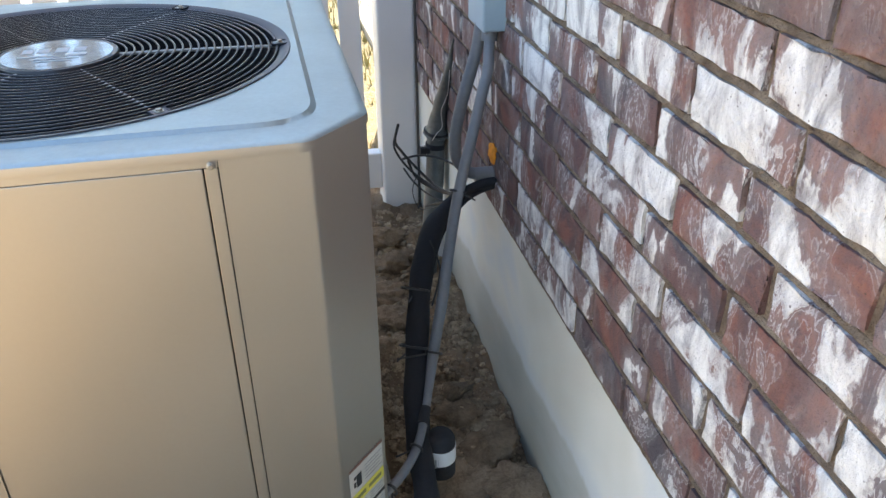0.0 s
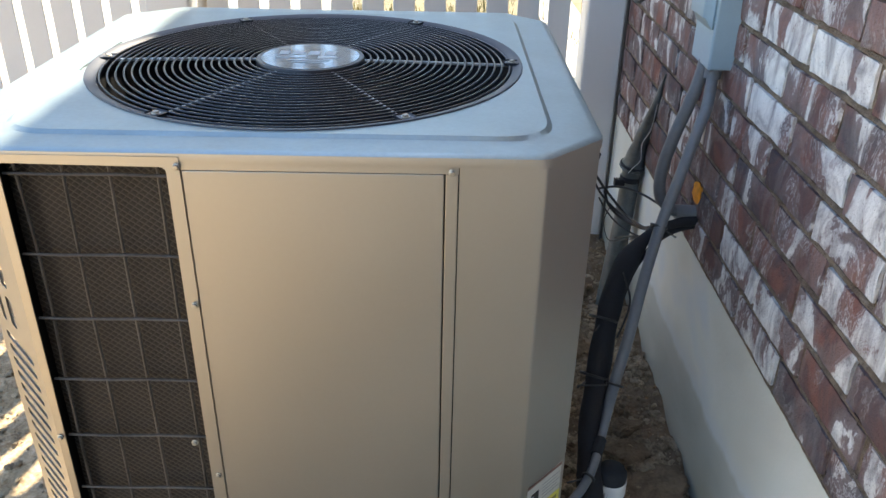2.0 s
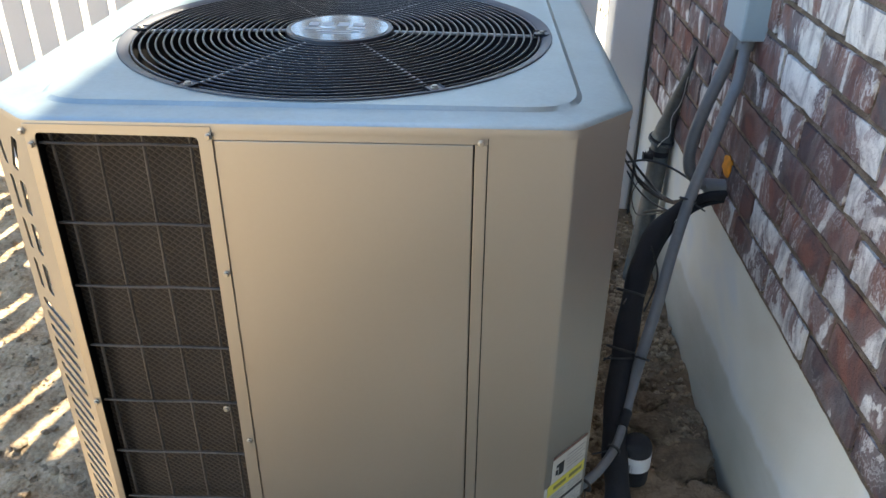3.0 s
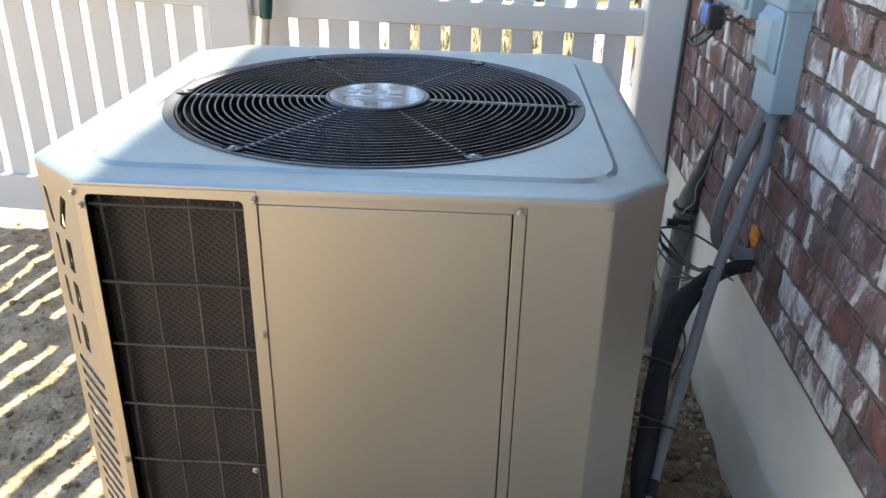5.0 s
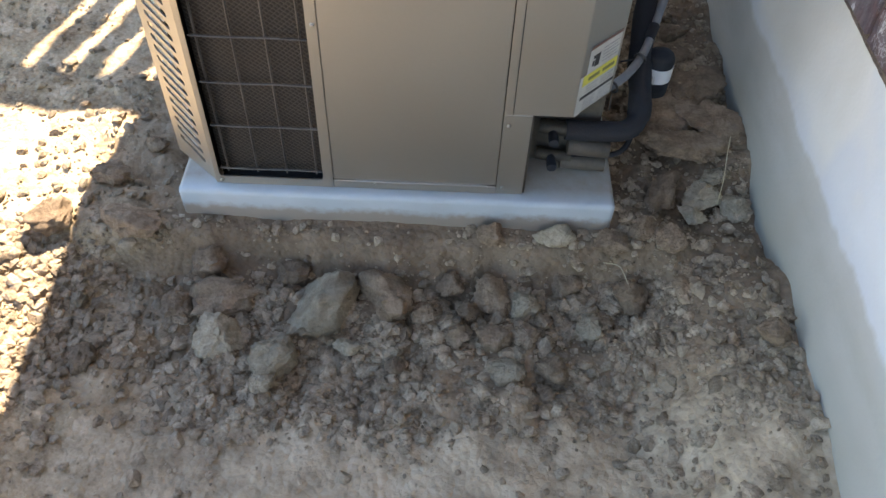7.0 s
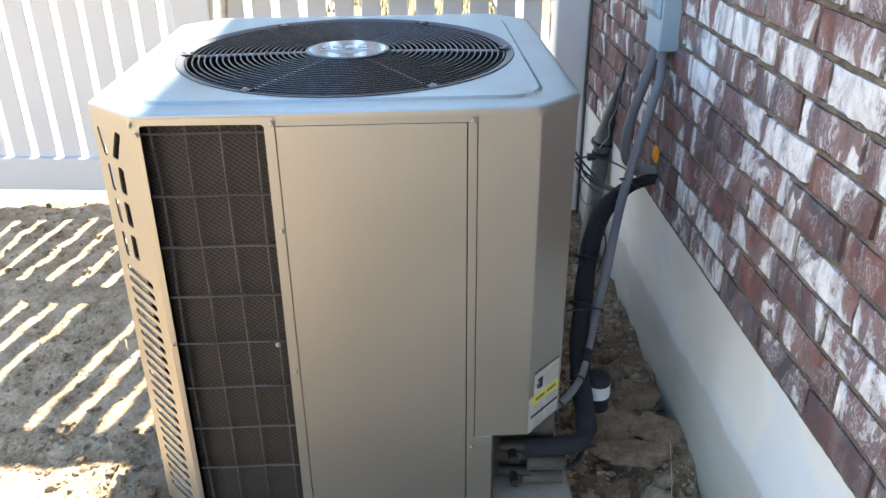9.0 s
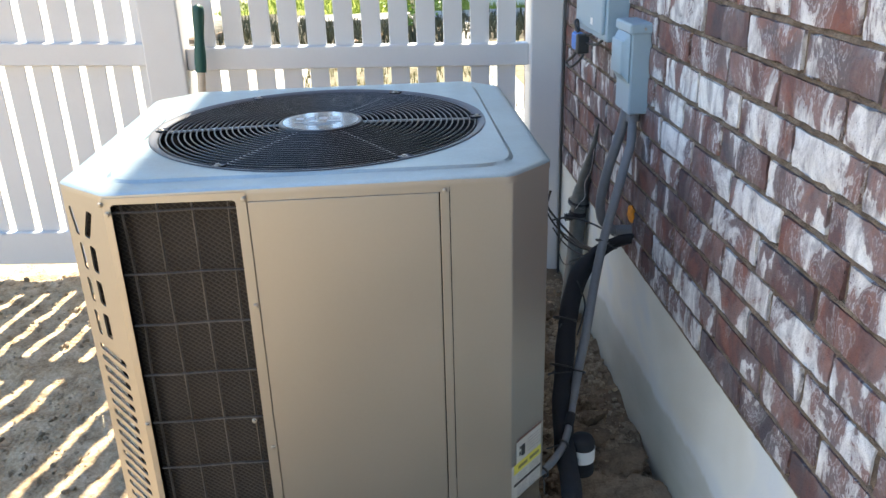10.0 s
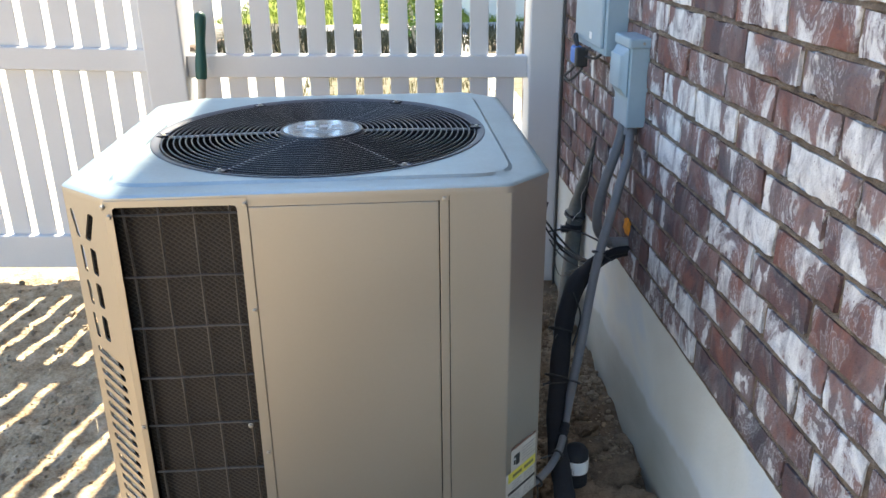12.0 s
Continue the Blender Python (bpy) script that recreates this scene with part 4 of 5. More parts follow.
bm = bmesh.new()
lathe(bm, [(0.0, 0.170), (0.012, 0.169), (0.024, 0.166), (0.0285, 0.157), (0.0285, 0.074), (0.024, 0.070), (0.0, 0.070)], 22, (0.207, 0.248))
stub = smooth(part("insulation_stub", bm, M_foam, lineset, "black insulation stub with a white paper band"), 50)
bm = bmesh.new()
lathe(bm, [(0.0286, 0.110), (0.0296, 0.110), (0.0296, 0.143), (0.0286, 0.143)], 22, (0.207, 0.248))
smooth(part("band", bm, M_white, stub, "white paper band"), 50)
for i in range(3):
    part("bar", boxed(0.190 + i * 0.006, 0.193 + i * 0.006, 0.2205, 0.2225, 0.108, 0.128), M_greyprint, stub)

foam = bmesh.new()
bmesh.ops.create_icosphere(foam, subdivisions=3, radius=1.0)
for v in foam.verts:
    k = 1 + 0.35 * noise.noise(v.co * 2.3)
    v.co = Vector((0.420 + v.co.x * 0.008 * k, 0.668 + v.co.y * 0.024 * k, 0.548 + v.co.z * 0.022 * k))
tagged(smooth(part("sealant_foam", foam, M_orange), 80), "lump of orange expanding foam in a wall hole", "sealant foam")

# thin low-voltage wires curling out by the pipes
wires = thing("control_wires", (0.40, 0.72, 0.45), "loose thin black control wires curling beside the pipes", "wires")
for pts, r in (([(0.253, 0.90, 0.544), (0.244, 0.90, 0.502), (0.261, 0.90, 0.471), (0.291, 0.88, 0.436), (0.330, 0.84, 0.402), (0.36, 0.74, 0.42), (0.37, 0.68, 0.47)], 0.0035),
               ([(0.260, 0.90, 0.454), (0.306, 0.90, 0.459), (0.355, 0.88, 0.452), (0.395, 0.80, 0.45), (0.425, 0.70, 0.45)], 0.0028),
               ([(0.274, 0.90, 0.448), (0.291, 0.90, 0.406), (0.326, 0.88, 0.380), (0.365, 0.82, 0.385), (0.38, 0.70, 0.45)], 0.0035),
               ([(0.250, 0.53, 0.43), (0.262, 0.50, 0.39), (0.258, 0.485, 0.36), (0.240, 0.47, 0.31)], 0.0022),
               ([(0.247, 0.89, 0.530), (0.240, 0.89, 0.490), (0.268, 0.885, 0.440), (0.310, 0.86, 0.405), (0.345, 0.80, 0.400), (0.37, 0.70, 0.46)], 0.0030),
               ([(0.262, 0.90, 0.430), (0.285, 0.89, 0.395), (0.315, 0.86, 0.372), (0.352, 0.80, 0.375), (0.37, 0.72, 0.43)], 0.0022),
               ([(0.300, 0.93, 0.395), (0.290, 0.94, 0.345), (0.305, 0.93, 0.300), (0.33, 0.90, 0.315), (0.345, 0.82, 0.36)], 0.0013),
               ([(0.315, 0.90, 0.320), (0.335, 0.86, 0.345), (0.355, 0.80, 0.372), (0.368, 0.75, 0.392)], 0.0030),
               ([(0.075, 0.115, 0.168), (0.03, 0.07, 0.176), (-0.02, 0.03, 0.186), (-0.05, 0.06, 0.19)], 0.0026)):
    tube_part("wire", pts, r, M_ink, wires, "", 6)

# drain pipe with tapering sleeve against the wall
drain = thing("standpipe", (0.385, 1.2, 0.0), "weathered grey pipe leaning on the wall under a tapered sleeve", "pipe")
bm = bmesh.new()
sweep(bm, spline([(0.352, 1.09, -0.02), (0.373, 1.12, 0.14), (0.389, 1.14, 0.27), (0.398, 1.15, 0.43)], 6), 0.0262, 16)
smooth(part("pipe", bm, M_pipe, drain), 50)
bm = bmesh.new()
sweep(bm, spline([(0.398, 1.150, 0.412), (0.401, 1.138, 0.455), (0.407, 1.108, 0.53), (0.413, 1.068, 0.61), (0.418, 1.030, 0.70)], 8),
      lambda t: 0.0325 * (1 - 0.93 * t) + 0.0012 * math.sin(31 * t) * (1 - t) + 0.004 * step(0.07, 0.0, t), 18)
for v in bm.verts:
    v.co += 0.0022 * noise.noise_vector(v.co * 55) * step(0.66, 0.45, v.co.z)
    if v.co.z < 0.424:
        v.co.z += 0.007 * noise.noise(v.co * 80)
smooth(part("sleeve", bm, M_pipe, drain, "wrinkled tapering sleeve"), 50)
tube_part("collar", [(0.398, 1.150, 0.414), (0.399, 1.149, 0.421)], 0.0352, M_foam, drain, "black clamp band", 14, 3)
clamp = part("clamp", boxed(0.346, 0.372, 1.105, 1.122, 0.372, 0.388, 0.003), M_foam, drain, "black ribbed pipe clamp")
for i in range(4):
    part("rib", boxed(0.3445 + i * 0.006, 0.3475 + i * 0.006, 1.103, 1.124, 0.369, 0.391, 0.001, 1), M_foam, clamp)
tube_part("clamp_band", [(0.393, 1.146, 0.372), (0.394, 1.146, 0.386)], 0.0274, M_foam, drain, "", 14, 3)
tube_part("tape_edge", [(0.380, 1.118, 0.405), (0.388, 1.100, 0.430), (0.402, 1.094, 0.452), (0.398, 1.085, 0.500), (0.411, 1.068, 0.548), (0.412, 1.045, 0.620)], 0.0010, M_vinyl, drain, "pale loose thread", 5)
thin = thing("thin_pipe", (0.412, 1.19, 0.0), "thin pale plastic pipe standing against the foundation", "pipe")
tube_part("tube", [(0.411, 1.165, -0.04), (0.411, 1.170, 0.20), (0.412, 1.172, 0.455)], 0.0085, M_vinyl, thin, "", 10)
# thin black run drawn for the dark line between post and wall
cable = thing("wall_dark_line", (0.4205, 1.525, 0.0), "thin black line running up between fence post and wall", "cable")
tube_part("run", [(0.416, 1.520, -0.03), (0.417, 1.522, 0.30), (0.416, 1.520, 0.70), (0.4165, 1.521, 1.2), (0.416, 1.522, 1.8)], 0.0045, M_ink, cable, "", 6)

# tool leaning on the fence
tool = thing("garden_tool", (-0.875, 1.36, 0.0), "long-handled garden tool with green rubber grip leaning on the fence", "garden tool")
top_pt, bot_pt = Vector((-0.797, 1.508, 1.036)), Vector((-0.872, 1.40, -0.02))
ax = top_pt - bot_pt
tube_part("shaft", [bot_pt, bot_pt + ax * 0.5, bot_pt + ax * 0.84], 0.0135, M_shaft, tool, "pale shaft", 12, 4)
bm = bmesh.new()
a0 = bot_pt + ax * 0.795
sweep(bm, [a0 + (top_pt - a0) * (k / 24) for k in range(25)],
      lambda t: (0.0175 + 0.0018 * math.sin(t * 9)) * (1.0 if t < 0.94 else math.sqrt(max(0.02, 1 - ((t - 0.94) / 0.06) ** 2))), 14)
smooth(part("grip", bm, M_green, tool, "green rubber grip"), 60)
part("head", boxed(-0.93, -0.82, 1.385, 1.40, -0.04, 0.07, 0.004), M_pipe, tool)


# ---------------------------------------------------------------- clods and stones
def make_rock_material(name, dark, light):
    m = Mat(name, 0.95, 0, 0.2)
    v = m.coords("Object")
    a, b = m.noise(v, 26, 6, 0.72), m.noise(v, 190, 4, 0.75)
    c = m.ramp(m.math("ADD", m.math("MULTIPLY", a, 0.7), m.math("MULTIPLY", b, 0.3)), [(0.35, dark), (0.65, light)])
    r = m.n("ShaderNodeHueSaturation")
    mr = m.n("ShaderNodeMapRange")
    mr.inputs["To Min"].default_value, mr.inputs["To Max"].default_value = 0.72, 1.18
    g = m.n("ShaderNodeNewGeometry")
    m.link(m.math("FRACT", m.math("ADD", m.random(), g.outputs["Random Per Island"])), mr.inputs["Value"])
    m.link(mr.outputs[0], r.inputs["Value"])
    m.link(c, r.inputs["Color"])
    m.color(r.outputs["Color"])
    m.bump(m.math("ADD", a, m.math("MULTIPLY", b, 0.6)), 1.0, 0.010)
    return m.m


M_clod = make_rock_material("dirt_clod", (0.15, 0.100, 0.061), (0.40, 0.290, 0.192))
M_pale = make_rock_material("pale_clod", (0.25, 0.195, 0.126), (0.53, 0.435, 0.305))
rng = random.Random(11)


def clod_mesh(seed, flat=0.7, chops=6, sub=4):
    """A crumbly lump: a ball dented by a few broken faces, then roughened at several sizes."""
    r = random.Random(seed)
    bm = bmesh.new()
    bmesh.ops.create_icosphere(bm, subdivisions=sub, radius=1.0)
    planes = []
    for _ in range(chops):
        n = Vector((r.uniform(-1, 1), r.uniform(-1, 1), r.uniform(-0.7, 1))).normalized()
        planes.append((n, r.uniform(0.45, 0.80)))
    off = Vector((seed * 3.1, seed * 1.7, 0))
    for v in bm.verts:
        for n, d in planes:
            over = v.co.dot(n) - d
            if over > 0:
                v.co -= n * over * 0.8
        k = 1.10 + 0.26 * noise.noise(v.co * 1.5 + off) + 0.17 * noise.noise(v.co * 3.6 + off)
        if sub < 2:
            k += r.uniform(-0.16, 0.16)
        else:
            k += 0.15 * noise.noise(v.co * 7 + off) + 0.10 * noise.noise(v.co * 15 + off) + 0.05 * noise.noise(v.co * 34 + off)
        v.co *= k
        v.co.z *= flat
    return bm


CLODS = (
    # x, y, half length, half width, height factor, turn, pale, seed
    (-0.447, -0.186, 0.072, 0.052, 0.80, 48, 1, 1), (-0.320, -0.152, 0.064, 0.048, 0.75, -20, 0, 2), (-0.641, -0.260, 0.045, 0.043, 0.8, 10, 1, 3),
    (-0.524, -0.295, 0.048, 0.044, 0.8, 70, 1, 4), (-0.645, -0.166, 0.058, 0.040, 0.7, 15, 0, 10), (-0.112, -0.142, 0.038, 0.034, 0.8, -40, 0, 5),
    (-0.051, -0.154, 0.034, 0.028, 0.8, 30, 1, 6), (0.078, -0.203, 0.029, 0.025, 0.8, 20, 1, 8), (0.160, -0.135, 0.036, 0.036, 0.8, 0, 0, 7),
    (-0.121, -0.050, 0.028, 0.025, 0.8, 45, 0, 15), (0.003, -0.050, 0.036, 0.022, 0.7, 0, 1, 14), (-0.114, -0.230, 0.031, 0.030, 0.8, 20, 0, 43),
    (0.036, -0.108, 0.028, 0.030, 0.8, 60, 0, 44), (-0.089, -0.303, 0.035, 0.026, 0.8, 10, 1, 12), (-0.882, -0.325, 0.025, 0.028, 0.8, 0, 0, 16),
    (-0.918, -0.208, 0.015, 0.017, 0.9, 0, 1, 11), (-0.986, -0.070, 0.047, 0.036, 0.7, 30, 0, 29), (-0.067, -0.270, 0.017, 0.019, 0.8, 0, 1, 13),
    (-0.180, -0.232, 0.025, 0.022, 0.8, 0, 0, 32), (0.247, -0.150, 0.020, 0.023, 0.8, 0, 0, 35), (0.366, -0.290, 0.028, 0.025, 0.7, 0, 0, 45),
    (-0.736, -0.196, 0.029, 0.033, 0.7, 20, 0, 46), (-0.520, -0.104, 0.031, 0.026, 0.7, 0, 0, 47), (-0.195, -0.118, 0.026, 0.025, 0.8, 50, 0, 48),
    (-0.001, -0.297, 0.035, 0.026, 0.7, -20, 0, 49), (-0.394, -0.263, 0.023, 0.016, 0.8, 0, 1, 33), (-0.250, -0.184, 0.023, 0.022, 0.8, 0, 0, 50),
    (-0.829, -0.075, 0.053, 0.035, 0.65, -10, 0, 30), (0.117, -0.062, 0.034, 0.026, 0.7, 20, 0, 34), (0.233, -0.060, 0.028, 0.027, 0.7, 0, 0, 51),
    (-0.694, -0.096, 0.036, 0.034, 0.7, -30, 0, 31), (-0.300, -0.300, 0.018, 0.015, 0.8, 0, 0, 9), (-0.545, -0.345, 0.026, 0.020, 0.8, 50, 1, 36),
    (-0.040, -0.215, 0.024, 0.020, 0.8, 15, 0, 17), (-0.010, -0.190, 0.020, 0.018, 0.8, 70, 0, 52), (-0.160, -0.175, 0.022, 0.019, 0.8, 35, 0, 53),
    (0.255, 0.300, 0.095, 0.066, 0.20, 20, 0, 18), (0.362, 0.262, 0.062, 0.078, 0.20, 10, 0, 19), (0.300, 0.190, 0.098, 0.040, 0.26, -8, 0, 54),
    (0.235, 0.075, 0.060, 0.026, 0.50, 65, 0, 20), (0.316, 0.072, 0.038, 0.034, 0.5, 20, 1, 21), (0.388, 0.052, 0.030, 0.034, 0.5, 0, 1, 22),
    (0.290, 0.020, 0.026, 0.022, 0.6, 0, 1, 23), (0.345, 0.395, 0.070, 0.055, 0.20, 40, 0, 24), (0.350, 0.120, 0.034, 0.020, 0.5, 30, 1, 55),
    (0.300, 0.500, 0.050, 0.040, 0.35, 0, 0, 25), (0.180, -0.035, 0.030, 0.024, 0.7, 20, 0, 26), (-0.905, 0.060, 0.034, 0.026, 0.7, 0, 0, 27),
    (-0.840, 0.150, 0.026, 0.020, 0.7, 0, 0, 28),
    (0.235, 0.90, 0.060, 0.045, 0.5, 20, 0, 37), (0.20, 1.02, 0.070, 0.05, 0.5, -10, 0, 38), (0.26, 1.14, 0.06, 0.045, 0.55, 50, 0, 39),
    (0.17, 0.78, 0.05, 0.04, 0.5, 10, 0, 40), (0.27, 1.30, 0.06, 0.05, 0.5, 0, 0, 41), (0.32, 0.57, 0.035, 0.028, 0.6, 30, 0, 42))
for x, y, a, b, h, turn, pale, seed in CLODS:
    bm = clod_mesh(seed, h)
    a, b = (a * 1.02, b * 1.02) if not (x > 0.2 and 0 < y < 0.45) else (a, b)
    bmesh.ops.scale(bm, vec=(a, b, (a + b) / 2), verts=bm.verts)
    bmesh.ops.rotate(bm, cent=(0, 0, 0), matrix=Matrix.Rotation(radians(turn), 3, 'Z'), verts=bm.verts)
    me = bpy.data.meshes.new("dirt_clod")
    bm.to_mesh(me)
    bm.free()
    for p in me.polygons:
        p.use_smooth = True
    me.set_sharp_from_angle(angle=radians(62))
    me.materials.append(M_pale if pale else M_clod)
    ob = new("dirt_clod", me)
    ob.location = (x, y, ground_base(x, y) + (a + b) / 2 * h * 0.5)
    tagged(ob, "pale broken clod lying on dug dirt" if pale else "broken brown clod of dirt on the ground", "dirt clod", "dirt clods")


def scatter(name, count, region, size, material, lab, weight, seed):
    """Countless small crumbs on the ground, joined."""
    r = random.Random(seed)
    shapes = []
    for s in range(10):
        bm = clod_mesh(200 + s + seed, 0.75, 6, 1)
        bm.verts.ensure_lookup_table()
        shapes.append(([v.co.copy() for v in bm.verts], [[v.index for v in f.verts] for f in bm.faces]))
        bm.free()
    verts, faces = [], []
    made = 0
    while made < count:
        x, y = r.uniform(region[0], region[1]), r.uniform(region[2], region[3])
        patch = step(0.38, 0.62, 0.5 + 0.5 * noise.fractal(Vector((x * 4.5, y * 4.5, seed)), 0.8, 2.0, 3))
        if r.random() > weight(x, y) * (0.12 + 0.88 * patch):
            continue
        made += 1
        s = size[0] * (size[1] / size[0]) ** (r.random() ** 3.0)
        vs, fs = r.choice(shapes)
        rot = Euler((r.uniform(-0.6, 0.6), r.uniform(-0.6, 0.6), r.uniform(0, 6.3))).to_matrix()
        base = Vector((x, y, ground_z(x, y) + s * 0.25))
        o = len(verts)
        sc = Vector((s * r.uniform(0.8, 1.25), s, s * r.uniform(0.7, 1)))
        verts += [tuple(base + rot @ Vector((v.x * sc.x, v.y * sc.y, v.z * sc.z))) for v in vs]
        faces += [[i + o for i in f] for f in fs]
    me = bpy.data.meshes.new(name)
    me.from_pydata(verts, [], faces)
    me.materials.append(material)
    return tagged(new(name, me), lab, "dirt crumbs", kind="stuff")


def on_pad(x, y):
    return -0.76 < x < 0.135 and -0.03 < y < 0.87


M_crumb = make_rock_material("dirt_crumbs", (0.20, 0.138, 0.084), (0.58, 0.455, 0.315))
M_dustcrumb = make_rock_material("dusty_crumbs", (0.22, 0.16, 0.10), (0.52, 0.42, 0.29))
scatter("dirt_crumbs", 17000, (-1.25, 0.42, -1.0, -0.02), (0.0024, 0.016), M_crumb, "loose crumbs of dirt and gravel in front of the pad",
        lambda x, y: 0 if on_pad(x, y) else (0.05 + 0.95 * step(-0.50, -0.34, y) * (0.12 + 0.88 * step(-0.07, -0.13, y))), 5)
scatter("dirt_crumbs", 8000, (0.12, 0.42, -0.05, 1.5), (0.0024, 0.014), M_crumb, "loose crumbs of dirt and gravel beside the foundation",
        lambda x, y: 0 if on_pad(x, y) else 1.0, 6)
scatter("dirt_crumbs", 2600, (-2.2, -0.74, -0.3, 1.6), (0.003, 0.014), M_dustcrumb, "loose crumbs of dirt on open ground by the fence",
        lambda x, y: 0.35 + 0.65 * step(-1.4, -0.85, x), 7)
scatter("dirt_lumps", 820, (-1.15, 0.42, -0.75, 0.55), (0.007, 0.021), M_crumb, "middling lumps of broken dirt about the pad",
        lambda x, y: 0 if on_pad(x, y) else (1.0 if x > 0.13 else 0.15 + 0.85 * step(-0.48, -0.36, y) * step(-0.06, -0.12, y)), 8)
M_straw = painted("dry_straw", (0.50, 0.42, 0.26), 0.1, 0.7)
for pts in ([(0.335, 0.03, -0.035), (0.338, 0.05, 0.01), (0.342, 0.085, 0.045), (0.345, 0.11, 0.075)],
            [(0.10, -0.10, -0.08), (0.125, -0.125, -0.06), (0.14, -0.16, -0.07)],
            [(-0.99, 0.60, -0.02), (-1.01, 0.63, 0.01), (-1.03, 0.68, 0.03)]):
    st = thing("twig", pts[0], "thin dry straw stalk on the dirt", "twig", "dry stalks")
    tube_part("stalk", pts, 0.0009, M_straw, st, "", 5)


# ---------------------------------------------------------------- beyond the fence
def blades(name, count, region, height, material, lab, seed):
    r = random.Random(seed)
    verts, faces = [], []
    for _ in range(count):
        x, y = r.uniform(region[0], region[1]), r.uniform(region[2], region[3])
        z = ground_z(x, y)
        for _ in range(4):
            h, a, w = height * r.uniform(0.5, 1.2), r.uniform(0, 6.3), height * 0.05
            lean = Vector((math.cos(a), math.sin(a), 0)) * h * r.uniform(0.1, 0.6)
            side = Vector((-math.sin(a), math.cos(a), 0)) * w
            p = Vector((x + r.uniform(-0.03, 0.03), y + r.uniform(-0.03, 0.03), z - 0.01))
            o = len(verts)
            verts += [tuple(p - side), tuple(p + side), tuple(p + lean * 0.4 + side * 0.7 + Vector((0, 0, h * 0.6))),
                      tuple(p + lean * 0.4 - side * 0.7 + Vector((0, 0, h * 0.6))), tuple(p + lean + Vector((0, 0, h)))]
            faces += [(o, o + 1, o + 2, o + 3), (o + 3, o + 2, o + 4)]
    me = bpy.data.meshes.new(name)
    me.from_pydata(verts, [], faces)
    me.materials.append(material)
    return tagged(new(name, me), lab, "grass", kind="stuff")


M_grass = painted("lawn_blade", (0.23, 0.29, 0.03), 0.2, 0.6, 0, 2)
M_dry = painted("dry_grass_blade", (0.20, 0.175, 0.06), 0.2, 0.7, 0, 2)
blades("dry_grass", 900, (-0.9, 0.7, 1.75, 6.5), 0.08, M_dry, "sparse dry yellow grass outside the fence", 21)
M_bedleaf = painted("bed_leaf", (0.085, 0.085, 0.04), 0.35, 0.7, 0, 5)
blades("bed_plants", 1100, (-1.9, 2.6, 7.0, 8.95), 0.15, M_bedleaf, "low dull green plants in a dark mulched bed", 23)
blades("lawn_grass", 5000, (-2.4, 4, 9.8, 16.0), 0.09, M_grass, "bright green lawn in sun", 22)
M_concrete = painted("pale_concrete", (0.30, 0.28, 0.24), 0.08, 0.85, 0, 3)
path = part("pavement", boxed(-9, 8, 9.0, 9.7, -0.2, 0.112, 0.01), M_concrete)
tagged(path, "sunlit pale concrete path beyond the fence", "pavement", kind="structure")
strip = part("pavement", boxed(0.51, 0.80, 3.1, 8.99, -0.2, 0.108, 0.01), M_concrete)
tagged(strip, "pale concrete strip running away from the house corner", "pavement", kind="structure")


def shrub(x, y, height, radius, count, seed):
    r = random.Random(seed)
    z = ground_z(x, y)
    s = thing("shrub", (x, y, z), "leafy green shrub in a dark planting bed", "shrub")
    stem = bmesh.new()
    for k in range(6):
        a = r.uniform(0, 6.3)
        tip = Vector((x + math.cos(a) * radius * 0.6, y + math.sin(a) * radius * 0.6, z + height * r.uniform(0.6, 0.95)))
        sweep(stem, [(x, y, z - 0.05), (x + (tip.x - x) * 0.3, y + (tip.y - y) * 0.3, z + height * 0.4), tip], lambda t: 0.012 * (1 - 0.7 * t), 5)
    part("stems", stem, M_shaft, s)
    verts, faces = [], []
    for _ in range(count):
        d = Vector((r.gauss(0, 1), r.gauss(0, 1), r.gauss(0, 1))).normalized() * (r.random() ** 0.5)
        p = Vector((x + d.x * radius, y + d.y * radius, z + height * (0.55 + 0.45 * d.z)))
        a, b = Vector((r.gauss(0, 1), r.gauss(0, 1), r.gauss(0, 0.6))).normalized(), Vector((r.gauss(0, 1), r.gauss(0, 1), r.gauss(0, 1)))
        b = (b - a * b.dot(a)).normalized()
        l, w = r.uniform(0.03, 0.06), r.uniform(0.012, 0.022)
        o = len(verts)
        verts += [tuple(p), tuple(p + a * l * 0.5 + b * w), tuple(p + a * l), tuple(p + a * l * 0.5 - b * w)]
        faces.append((o, o + 1, o + 2, o + 3))
    me = bpy.data.meshes.new("foliage")
    me.from_pydata([tuple(Vector(v) - s.location) for v in verts], [], faces)
    me.materials.append(M_leaf)
    ob = new("foliage", me)
    ob.parent = s


shrub(0.15, 7.6, 1.0, 0.40, 1100, 31)


def far_stone(x, y, s, seed):
    bm = clod_mesh(seed, 0.7, 9, 2)
    bmesh.ops.scale(bm, vec=(s, s * 0.8, s), verts=bm.verts)
    bmesh.ops.translate(bm, vec=(x, y, ground_z(x, y) + s * 0.2), verts=bm.verts)
    tagged(part("stone", bm, M_clod), "rough brown stone edging a planting bed", "stone", "bed stones")


for i in range(16):
    far_stone(-3.0 + i * 0.27 + 0.05 * math.sin(i * 7), 7.45 + 0.2 * math.sin(i * 3.3), 0.065 + 0.025 * math.sin(i * 5.1), 300 + i)

garage = thing("shed", (2.6, 12.0, 0.0), "pale white-sided outbuilding beyond the lawn", "shed")
part("wall", boxed(1.05, 4.4, 10.3, 13.4, 0.0, 2.4, 0.01), M_soffit, garage)
